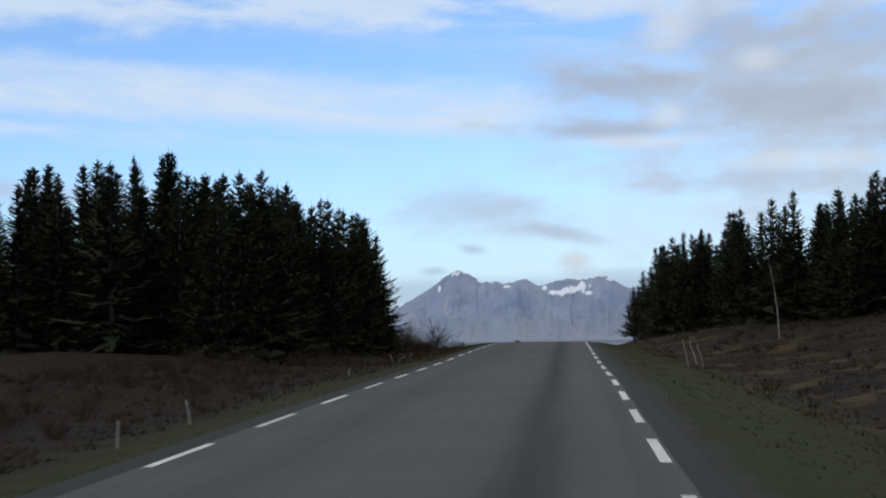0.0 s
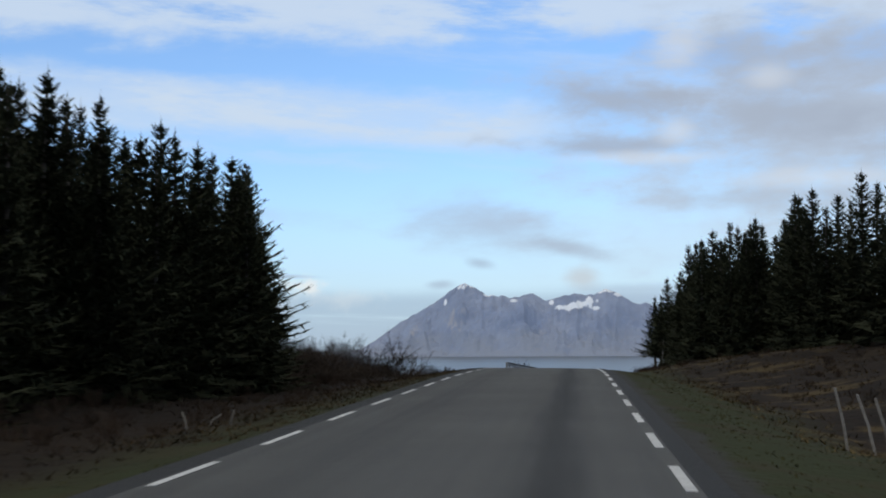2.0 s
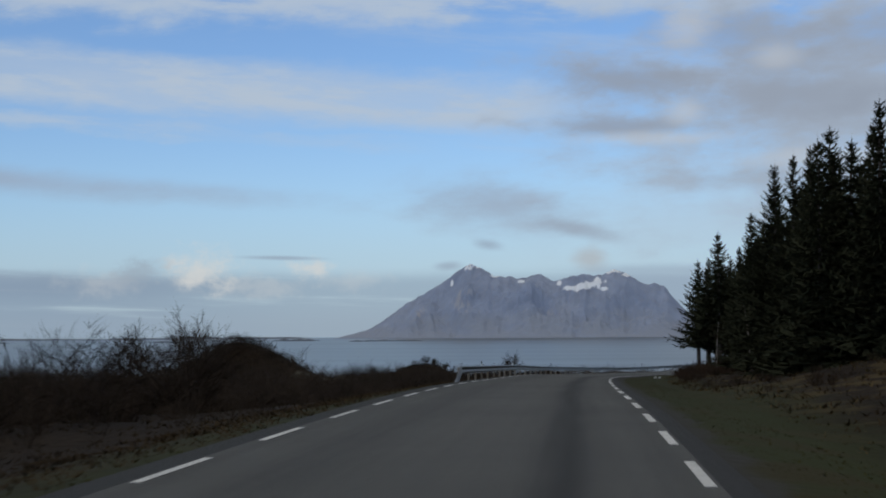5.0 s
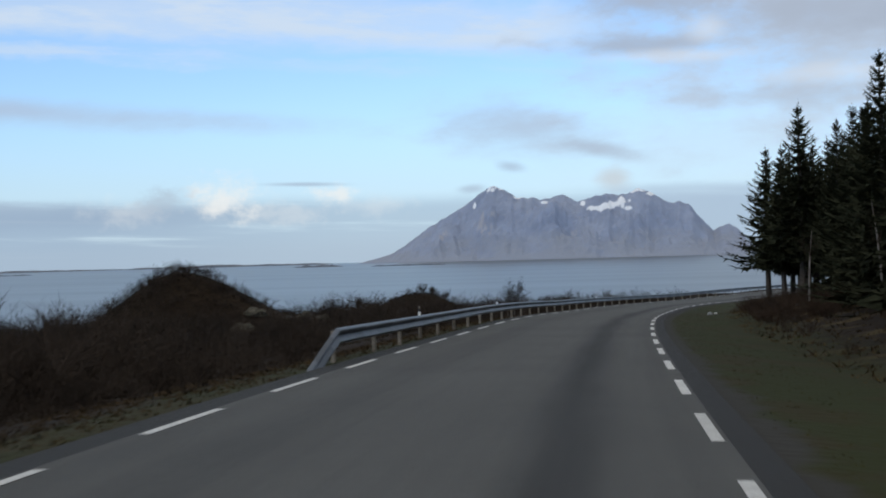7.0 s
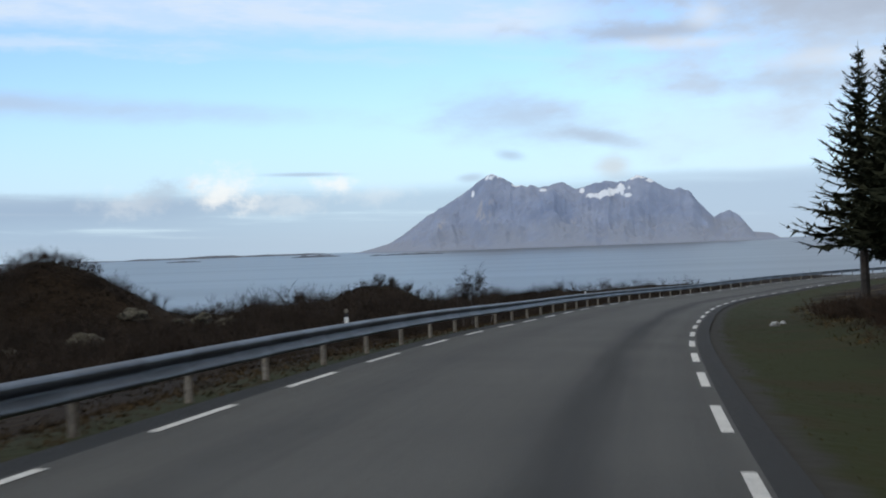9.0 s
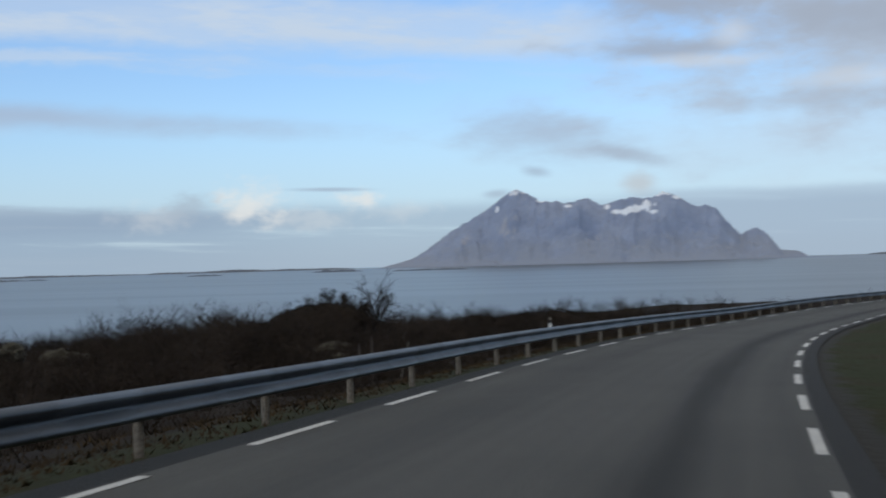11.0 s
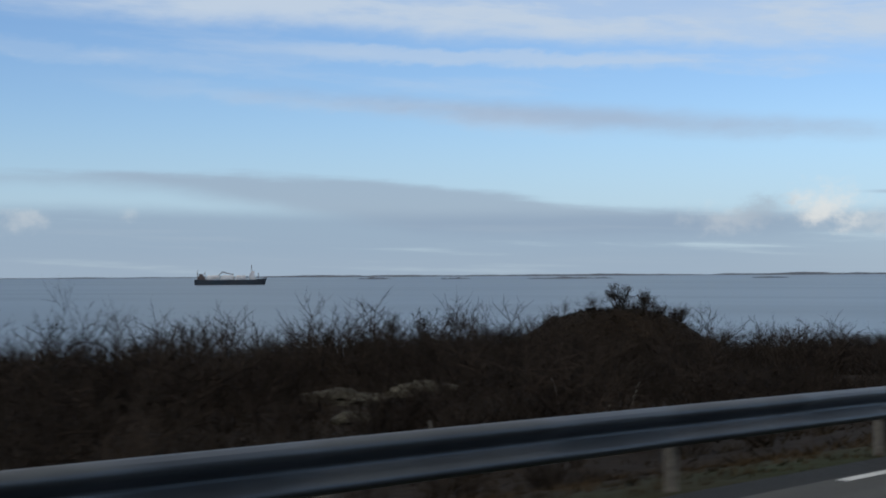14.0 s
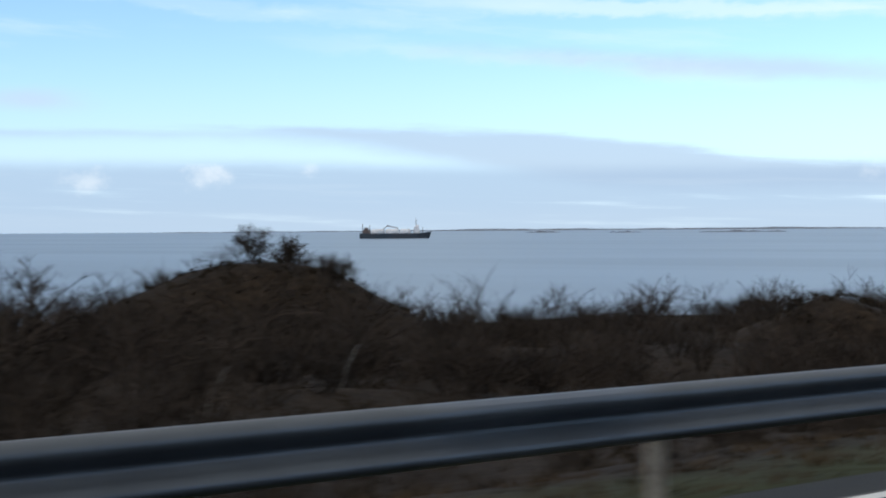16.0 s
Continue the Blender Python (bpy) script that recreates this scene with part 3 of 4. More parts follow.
def strip(name, ss, us, height, mat, smooth=True):
    """A sheet over a grid of s and u with its uv in metres."""
    S, U = np.meshgrid(ss, us, indexing="ij")
    pts = height(S.ravel(), U.ravel())
    n = len(us)
    faces = [(i * n + j, i * n + j + 1, (i + 1) * n + j + 1, (i + 1) * n + j) for i in range(len(ss) - 1) for j in range(n - 1)]
    me = mesh_from(name, pts, faces, mat, smooth)
    uv = me.uv_layers.new(name="UVMap")
    idx = np.array([lo.vertex_index for lo in me.loops])
    uv.data.foreach_set("uv", np.stack([U.ravel()[idx], S.ravel()[idx]], -1).ravel())
    return new(name, me)


US = np.array([-260, -200, -160, -130, -110, -95, -82, -72, -64, -58, -56, -54, -52.5, -51, -49.5, -48, -46.5, -45, -43.5, -42, -40.5, -39, -37, -35, -33, -31.5, -30, -28, -26, -24, -21.5, -19, -17, -15, -13, -11.5, -10, -8.5,
               -7.3, -6.2, -5.3, -4.6, -4.1, -3.6, -3.3, -3.1, -1.5, 0, 1.5, 3.02, 3.2, 3.6, 4.1, 4.6, 5.3, 6.2, 7.3, 8.5, 10, 12, 14, 17, 20, 24, 29, 35, 44, 60, 85, 120, 180, 280])
SS = np.concatenate([np.arange(-150, -9, 10.0), np.arange(-8, 250, 2.0), np.arange(250, 350, 1.25), np.arange(350, 420, 2.5), np.arange(420, 640, 10.0)])
ground = tagged(strip("ground", SS, US, land, GROUND), "brown heath and grassy verges sloping to the shore", "ground", kind="structure")


def sea_sheet():
    rings = [0, 60, 150, 300, 600, 1000, 1600, 2300, 3000, 3600, 4200, 4550, 4880]
    rise = [0, 0, 0, 0, 0, 0, 0, 0, 0, 2.2, 5.5, 7.6, 9.4]
    n = 180
    verts = [(0, 250, SEA)]
    for r, z in zip(rings[1:], rise[1:]):
        for k in range(n):
            a = 2 * math.pi * k / n
            verts.append((r * math.cos(a), 250 + r * math.sin(a), SEA + z))
    faces = [(0, 1 + k, 1 + (k + 1) % n) for k in range(n)]
    for i in range(len(rings) - 2):
        for k in range(n):
            a, b = 1 + i * n + k, 1 + i * n + (k + 1) % n
            faces.append((a, a + n, b + n, b))
    return part("sea", verts, faces, SEAMAT, smooth=True)


tagged(sea_sheet(), "calm grey-blue sea reaching the horizon", "sea", kind="structure")


def asphalt(s, u):
    return road_point(s, u, 0.022 * (1 - np.abs(u) / 3.4) - 0.022)


road = tagged(strip("road", SS, np.array([-3.3, -2.88, -2.4, -1.2, 0, 1.2, 2.4, 2.88, 3.22]), asphalt, ASPHALT),
              "grey worn two-lane asphalt road with dark wheel streaks", "road", kind="structure")

# broken edge lines: dashes of three metres, three metres apart along each edge
SHIFT_L = ([0, 12, 17, 20, 30, 32, 35, 40, 70], [.9, .75, .2, .55, -.5, -.9, -.25, -1.2, -.3])
SHIFT_R = ([0, 12, 16, 20, 24, 34, 70], [.3, .4, .57, .05, -.55, -.2, -.2])


def edge_line(u, phase, shift, width):
    for k in range(-4, 68):
        mid = phase + 6.0 * k + np.interp(k, *shift)
        pts = []
        for e in np.linspace(mid - 1.5, mid + 1.5, 5):
            s = e
            for _ in range(4):
                s = e - u * heading(s)
            pts.append(s)
        s = np.array(pts)
        a, b = asphalt(s, np.full(5, u - width / 2)), asphalt(s, np.full(5, u + width / 2))
        a[:, 2] += 0.006
        b[:, 2] += 0.006
        low = [v - np.array([0, 0, 0.008]) for v in (a[0], b[0], a[-1], b[-1])]
        verts = list(a) + list(b) + low
        faces = [(i, i + 5, i + 6, i + 1) for i in range(4)] + [(0, 10, 11, 5), (4, 9, 13, 12)]
        part("dash", verts, faces, PAINT, road)


edge_line(-HALF, -0.68, SHIFT_L, 0.11)
edge_line(HALF, -0.39, SHIFT_R, 0.125)


# ---- the mountain over the sea, and the skerries ----
def mountain():
    ridge_x = [-860, -821, -758, -717, -650, -592, -534, -479, -448, -414, -376, -294, -237, -196, -135, -100, -50, -15, 26, 77, 106, 134, 167, 204, 254, 282, 315, 363, 384]
    ridge_z = [-16, -4, 12, 38, 87, 118, 153, 193, 208, 194, 170, 162, 179, 154, 170, 173, 170, 189, 175, 142, 146, 137, 96, 57, 76, 54, 9, 3, -9]
    nx, ny = 340, 70
    verts = []
    for j in range(ny):
        t = j / (ny - 1)
        for i in range(nx):
            x = -880 + 1420 * i / (nx - 1)
            y = 4560 + 250 * t
            # ribs and gullies wander as they run down the face
            wander = 26 * noise.noise(Vector((x * 0.006, t * 2.2, 4.0))) + 10 * noise.noise(Vector((x * 0.02, t * 5.0, 9.0)))
            xr = x + wander * (1 - t)
            top = float(np.interp(x, ridge_x, ridge_z, left=-20, right=-14))
            body = max(top + 16, 0.5)
            rib = 1 - 2 * abs(noise.noise(Vector((xr * 0.013, 0.4 * t, 1.0))))
            fine = 1 - 2 * abs(noise.noise(Vector((xr * 0.036, 0.8 * t, 2.0))))
            q = Vector((x * 0.016, y * 0.02, 3.0))
            rough = noise.noise(q) * 0.5 + noise.noise(q * 2.3) * 0.3 + noise.noise(q * 5.3) * 0.18
            # cliffs above, aprons of scree below
            face = 0.36 * t + 0.64 * (t * t * (3 - 2 * t))
            mid = math.sin(math.pi * min(t, 0.985)) ** 0.9
            z = -16 + body * face + body * mid * (0.10 * (rib - 0.5) + 0.05 * (fine - 0.5) + 0.22 * rough + 0.30 * noise.noise(Vector((xr * 0.0065, t * 0.9, 6.0))))
            z += noise.noise(Vector((x * 0.06, 7.0, 0))) * min(body, 40) * 0.09 * t
            verts.append((x, y, min(z, -16 + body + 4)))
    for i in range(nx):
        x = verts[(ny - 1) * nx + i][0]
        verts.append((x, 4870, -30))
    faces = [(j * nx + i, j * nx + i + 1, (j + 1) * nx + i + 1, (j + 1) * nx + i) for j in range(ny) for i in range(nx - 1)]
    return part("mountain", verts, faces, HAZEDROCK, smooth=False)


tagged(mountain(), "steep island mountain with blue-grey haze in its colour and patches of snow near its peaks", "mountain", kind="structure")


def skerry(az, dist, width, height, depth=0.25, seed=0):
    """A low bare island at a bearing and distance from the coast."""
    rnd = random.Random(seed)
    n, rows = 26, 5
    a = radians(az)
    mid = Vector((-math.sin(a) * dist, 250 + math.cos(a) * dist, 0))
    right, out = Vector((math.cos(a), math.sin(a), 0)), Vector((-math.sin(a), math.cos(a), 0))
    base = SEA + float(np.interp(dist, [3000, 3600, 4200, 4550, 4880], [0, 2.2, 5.5, 7.6, 9.4])) - 0.6
    verts = []
    for j in range(rows):
        v = j / (rows - 1) * 2 - 1
        for i in range(n):
            w = i / (n - 1) * 2 - 1
            p = mid + right * (w * width / 2) + out * (v * width * depth / 2)
            edge = max(0.0, 1 - w * w) ** 0.6 * max(0.0, 1 - v * v)
            h = edge * height * (0.65 + 0.7 * noise.noise(Vector((w * 3.1 + seed * 7, v, seed))) + 0.3 * noise.noise(Vector((w * 11, v, seed))))
            verts.append((p.x, p.y, base + 0.6 * (edge > 0) + max(h, 0)))
    faces = [(j * n + i, j * n + i + 1, (j + 1) * n + i + 1, (j + 1) * n + i) for j in range(rows - 1) for i in range(n - 1)]
    return tagged(part("skerry", verts, faces, HAZEDSKERRY, smooth=True), "low dark rocky islet lying in the sea", "islet", "islets")


for k, (az, dist, width, height) in enumerate((
        (12.3, 3900, 130, 7), (8.9, 3700, 190, 5), (15.5, 4650, 650, 9), (24.0, 4700, 800, 7), (17.2, 3800, 90, 4), (24.4, 3850, 220, 5), (28.6, 3900, 80, 4),
        (31.6, 4000, 90, 5), (33.0, 4750, 900, 6), (41.5, 4750, 700, 3), (-9.5, 4750, 420, 12))):
    skerry(az, dist, width, height, 0.25, k + 1)


# ---- ship at anchor ----
def ship():
    root = new("cargo_ship")
    L, B = 136.0, 20.0
    sec = []
    for i in range(13):
        t = i / 12
        x = -L / 2 + L * t
        w = B / 2 * min(1.0, (1 - t) / 0.16) ** 0.6 * (0.86 + 0.14 * min(1, t / 0.08))
        w = max(w, 0.3)
        sheer = 7.4 + 2.6 * max(0, (t - 0.82) / 0.18) ** 1.5 + 0.8 * max(0, (0.15 - t) / 0.15)
        flare = 5.0 * max(0, (t - 0.86) / 0.14)
        sec.append([(x, -w * 0.7, -2), (x, -w * 0.94, 0), (x + flare, -w, sheer), (x + flare, w, sheer), (x, w * 0.94, 0), (x, w * 0.7, -2)])
    verts = [p for q in sec for p in q]
    faces = [(i * 6 + k, (i + 1) * 6 + k, (i + 1) * 6 + (k + 1) % 6, i * 6 + (k + 1) % 6) for i in range(12) for k in range(6)] + [tuple(range(6)), tuple(72 + k for k in range(5, -1, -1))]
    part("hull", verts, faces, HULL, root, "dark hull")
    v, f = join(box(-55, 0, 10, 12, 15, 6, 0.4), box(-55, 0, 14.5, 8, 12, 3.4, 0.3))
    part("stern_house", v, f, SHIPRUST, root, "rust-brown stern house")
    v, f = join(box(44, 0, 11, 12, 17, 7, 0.4), box(44, 0, 16, 9, 17, 4, 0.3), box(46, 0, 19, 6, 12, 2.2, 0.3))
    part("bridge", v, f, SHIPWHITE, root, "white bridge near the bow")
    for x, l in ((-32, 26), (-4, 26), (22, 20)):
        v, f = tube([(x - l / 2, 0, 9.4), (x - l / 2 + 2, 0, 9.6), (x + l / 2 - 2, 0, 9.6), (x + l / 2, 0, 9.4)], [2.2, 4.6, 4.6, 2.2], 12)
        part("tank", v, f, SHIPWHITE, root, "pale cylindrical deck tank", smooth=True)
    for x, h in ((-62, 22), (-48, 20), (43, 29), (56, 17)):
        part("mast", *tube([(x, 0, 7), (x, 0, h)], [0.9, 0.5], 6), SHIPRUST, root)
    v, f = join(*[tube([(x0, 0, z0), (x1, 0, z1)], [0.8, 0.6], 5) for x0, z0, x1, z1 in ((-30, 8, -14, 19), (-14, 19, 8, 15))])
    part("crane", v, f, SHIPRUST, root)
    return tagged(root, "dark-hulled cargo ship with pale deck tanks at sea", "ship")


a_ship = ship()
a_ship.matrix_basis = Matrix.Translation((-1742, 2572, SEA)) @ Matrix.Rotation(radians(36), 4, "Z") @ Matrix.Diagonal((0.94, 1.0, 1.25, 1))


# ---- guardrail along the seaward edge ----
RAIL_U, RAIL_TOP = -3.44, 0.60
guardrail = tagged(new("guardrail"), "galvanised steel guardrail on short wooden posts beside the road", "guardrail")
PROFILE = ((0.0, 0.0), (0.024, -0.004), (0.066, -0.022), (0.083, -0.046), (0.081, -0.072), (0.060, -0.098), (0.014, -0.132), (0.0, -0.150), (0.006, -0.170), (0.040, -0.206), (0.074, -0.238), (0.083, -0.260), (0.070, -0.284), (0.024, -0.304), (0.0, -0.312))


def beam(s0, s1, drop0=0.0, drop1=0.0):
    n = 5
    ss = np.linspace(s0, s1, n)
    verts = []
    for layer in (0.0, -0.006):
        for i, s in enumerate(ss):
            dz = drop0 + (drop1 - drop0) * i / (n - 1)
            for o, z in PROFILE:
                verts.append(road_point(s, RAIL_U + o - 0.05 + layer, RAIL_TOP + z - dz))
    m = len(PROFILE)
    faces = []
    for i in range(n - 1):
        for k in range(m - 1):
            a = i * m + k
            faces.append((a, a + 1, a + m + 1, a + m))
            b = a + n * m
            faces.append((b, b + m, b + m + 1, b + 1))
    for k in range(m - 1):
        for a in (k, (n - 1) * m + k):
            faces.append((a, a + 1, a + 1 + n * m, a + n * m))
    for i in range(n - 1):
        for k in (0, m - 1):
            a = i * m + k
            faces.append((a, a + m, a + m + n * m, a + n * m))
    return part("beam", verts, faces, STEEL, guardrail, smooth=True)


RAIL_FROM = 156.5
beam(RAIL_FROM - 2.9, RAIL_FROM, 0.66, 0.0)
for k in range(60):
    beam(RAIL_FROM + 3.9 * k, RAIL_FROM + 3.9 * k + 3.92)


def rail_post(s, seed):
    rnd = random.Random(seed)
    lean = rnd.uniform(-0.03, 0.03)
    p0, p1 = road_point(s, RAIL_U - 0.17, -0.75), road_point(s + lean, RAIL_U - 0.17 + rnd.uniform(-0.015, 0.015), RAIL_TOP - 0.06)
    v, f = tube([p0, p1 - np.array([0, 0, 0.02]), p1], [0.052, 0.050, 0.042], 9)
    post = part("post", v, f, POSTWOOD, guardrail, "pale wooden post", smooth=False)
    return post


for k in range(60):
    rail_post(157.85 + 3.89 * k - (1.1 if k == 0 else 0), k)


def delineator(s, u=-3.6, top=0.84, foot=0.35):
    root = new("marker_post")
    neck = top - 0.15
    shaft = part("shaft", *box(0, 0, (neck + foot) / 2, 0.078, 0.04, neck - foot, 0.012), WHITE, root)
    part("band", *box(0, 0, neck + 0.035, 0.062, 0.036, 0.075, 0.01), BLACK, shaft, "black band")
    part("cap", *box(0, 0, top - 0.035, 0.058, 0.034, 0.07, 0.012), POSTWOOD, shaft, "grey-white cap")
    p = road_point(s, u)
    root.matrix_basis = Matrix.Translation(p) @ Matrix.Rotation(heading(s), 4, "Z")
    return tagged(root, "white roadside marker post with a black band behind the rail", "marker post", "marker posts")


for s in (169.4, 191.0, 238.9):
    delineator(s)


# ---- spruces ----
def spruce_mesh(seed, height=10.0, width=2.1, bare=0.06, fine=True):
    """Trunk and crown: uneven whorls of boughs that sag and turn up at the tip, set with many small twigs."""
    rnd = random.Random(seed)
    trunk = tube([(0, 0, -0.4), (0.03, 0, height * 0.3), (rnd.uniform(-.08, .08), rnd.uniform(-.08, .08), height * 0.7), (0, 0, height * 0.99)], [0.15, 0.12, 0.07, 0.012], 7)
    verts, faces = [], []

    def twig(p, d, length, wide):
        side = d.cross(Vector((rnd.uniform(-.7, .7), rnd.uniform(-.7, .7), 1))).normalized() * wide * 0.5
        n = len(verts)
        verts.extend((p - side, p + side, p + d * length))
        faces.append((n, n + 1, n + 2))

    z, up = height * bare, Vector((0, 0, 1))
    lopsided, lean = rnd.uniform(0, 6.28), rnd.uniform(0.04, 0.14)
    while z < height * 0.975:
        t = z / height
        reach = width * (0.97 * (1 - t) ** 0.98 + 0.02) * rnd.uniform(0.78, 1.14)
        count = max(4, int(9 - 4.5 * t)) if fine else 6
        turn = rnd.uniform(0, 6.28)
        for k in range(count):
            if rnd.random() < 0.10:
                continue
            a = turn + 6.283 * k / count + rnd.uniform(-.35, .35)
            r = reach * rnd.uniform(0.72, 1.08) * (1 + lean * math.cos(a - lopsided))
            out = Vector((math.cos(a), math.sin(a), 0))
            side = Vector((-out.y, out.x, 0))
            z0 = z + rnd.uniform(-.12, .12)
            sag, lift = (0.10 + 0.42 * (1 - t)) * rnd.uniform(.7, 1.3), 0.30 + 0.34 * t
            steps = (4 if r > 0.8 else 3) if fine else 2
            last = Vector((0, 0, z0))
            for i in range(steps):
                w = (i + 1) / steps
                p = Vector((0, 0, z0 - sag * r * w + lift * r * w ** 2.3)) + out * r * w
                d = (p - last)
                dn = d.normalized()
                size = (0.12 + 0.40 * min(r, 1.6) * (1 - w * 0.6)) * (1.0 if fine else 1.5)
                fat = (0.036 + 0.045 * min(r, 1.8)) * (1.0 if fine else 2.3)
                twig(last - d * 0.1, dn, d.length * 1.7, fat)
                if w < 0.95:
                    # the flat fan of needles that closes the bough
                    fan = side * (0.10 + 0.30 * r * (1.05 - w)) + up * rnd.uniform(-.12, .12) * r
                    n = len(verts)
                    verts.extend((last - fan - up * 0.05, last + fan - up * 0.05, p + d * rnd.uniform(0.0, 0.3)))
                    faces.append((n, n + 1, n + 2))
                for sgn in (-1, 1, -1, 1, -1, 1) if fine else (-1, 1):
                    dd = (dn * rnd.uniform(.5, 1.2) + side * sgn * rnd.uniform(.35, 1.0) + up * rnd.uniform(-.35, .3)).normalized()
                    twig(last + d * rnd.random(), dd, size * rnd.uniform(.65, 1.2), fat * 0.95)
                if fine:
                    twig(last + d * rnd.random(), (dn * 0.5 - up * rnd.uniform(.5, 1.2)).normalized(), size * rnd.uniform(.5, .95), fat)
                last = p
            if fine:
                twig(last - dn * 0.06, (dn + up * 0.35).normalized(), 0.16 + 0.10 * r, 0.06)
        z += height * (0.016 + 0.017 * (1 - t)) * rnd.uniform(0.7, 1.35)
    for k in range(9):
        a = 2.4 * k
        twig(Vector((0, 0, height * (0.935 + 0.007 * k))), Vector((math.cos(a) * .8, math.sin(a) * .8, .6)).normalized(), 0.30 - 0.022 * k, 0.05)
    twig(Vector((0, 0, height * 0.94)), up, height * 0.06 + 0.22, 0.06)
    return trunk, (verts, faces)


SPRUCES = []
for k in range(12):
    tr, cr = spruce_mesh(40 + k, 10.0, (2.7, 3.0, 2.9, 2.8, 3.2, 2.9)[k % 6], (0.05, 0.08, 0.30, 0.07, 0.04, 0.26)[k % 6], k < 6)
    SPRUCES.append((mesh_from("trunk", *tr, BARK), mesh_from("crown", *cr, NEEDLE)))


def spruce(s, u, height, kind, turn, wide=1.0, label="dark green spruce tree at the forest edge", group="spruces"):
    root = new("spruce_tree")
    for name, me in zip(("trunk", "crown"), SPRUCES[kind]):
        ob = new(name, me)
        ob.parent = root
    p = land(s, u)[0]
    k = height / 10.0
    root.matrix_basis = Matrix.Translation((p[0], p[1], p[2] - 0.1)) @ Matrix.Rotation(turn, 4, "Z") @ Matrix.Diagonal((k * wide, k * wide, k, 1))
    return tagged(root, label, "spruce", group)


rt = random.Random(11)
# the trees that stand out along the edges of both woods
for s, u, h, kind, w in ((85.0, -8.7, 6.7, 4, 1.05), (88.0, -15.1, 9.7, 1, 1.0), (80.2, -20.9, 10.5, 3, 0.8), (98.1, -11.6, 7.3, 4, 1.1), (93.6, -10.6, 7.8, 1, 1.0), (89.9, -10.1, 7.3, 0, 1.05), (184.4, 11.1, 9.2, 4, 1.0), (218.6, 8.5, 9.4, 2, 1.3), (216.6, 9.3, 9.1, 5, 1.25), (220.4, 9.9, 9.4, 5, 1.25), (215.9, 10.5, 8.7, 5, 1.25), (221.4, 10.9, 8.9, 2, 1.25), (211.5, 10.1, 10.9, 5, 1.25), (213.8, 9.2, 8.2, 2, 1.2), (203.0, 11.4, 8.4, 1, 1.0), (155.8, 11.3, 9.9, 4, 1.0), (151.9, 13.1, 10.3, 1, 1.0), (161.0, 11.7, 10.3, 3, 1.0), (206.0, 12.9, 9.6, 4, 1.0), (197.2, 12.2, 8.4, 3, 1.0), (160.0, 15.4, 10.8, 3, 0.8), (162.8, 23.6, 11.6, 1, 0.8), (172.0, 11.3, 10.7, 1, 1.0), (166.5, 11.6, 10.6, 0, 1.0), (223.6, 14.4, 9.9, 2, 1.0)):
    spruce(s, u, h, kind, rt.uniform(0, 6), w)


def left_edge(s):
    return float(np.interp(s, [60, 69, 84.5, 99.5], [11.6, 10.0, 8.9, 11.2]))


def right_edge(s):
    return float(np.interp(s, [76, 105, 132, 150, 169, 188, 226], [33, 25, 17.6, 13.0, 11.7, 11.6, 11.0]))


def wood(n, s_of, u_of, h_of, seed, gap):
    rnd, placed = random.Random(seed), []
    tries = 0
    while len(placed) < n and tries < 6000:
        tries += 1
        s = s_of(rnd)
        u = u_of(rnd, s)
        if any((s - a) ** 2 + (u - b) ** 2 < gap * gap for a, b in placed):
            continue
        placed.append((s, u))
        inner = abs(u) > (left_edge(s) if u < 0 else right_edge(s)) + 3.2
        spruce(s, u, h_of(rnd, s, u), (rnd.choice((2, 5)) if s > 203 else rnd.choice((0, 1, 3, 4))) + (6 if inner else 0), rnd.uniform(0, 6.28), rnd.uniform(1.0, 1.32))


wood(150, lambda r: r.uniform(60, 98), lambda r, s: -(left_edge(s) + 36 * r.random() ** 1.5 + 0.3), lambda r, s, u: float(np.interp(-u, [8.5, 12, 40], [7.1, 8.8, 8.8])) * float(np.interp(s, [60, 96], [0.93, 1.05])) * r.uniform(0.86, 1.06), 5, 1.3)
wood(165, lambda r: r.uniform(78, 226), lambda r, s: right_edge(s) + 23 * r.random() ** 1.6 + 0.3, lambda r, s, u: float(np.interp(s, [80, 120, 160, 182, 192, 226], [9.1, 10.0, 10.7, 10.0, 8.7, 9.2])) * r.uniform(0.88, 1.06), 6, 1.5)
wood(20, lambda r: r.uniform(206, 232), lambda r, s: 10.5 + 9 * r.random(), lambda r, s, u: 9.2 * r.uniform(0.88, 1.06), 16, 1.5)


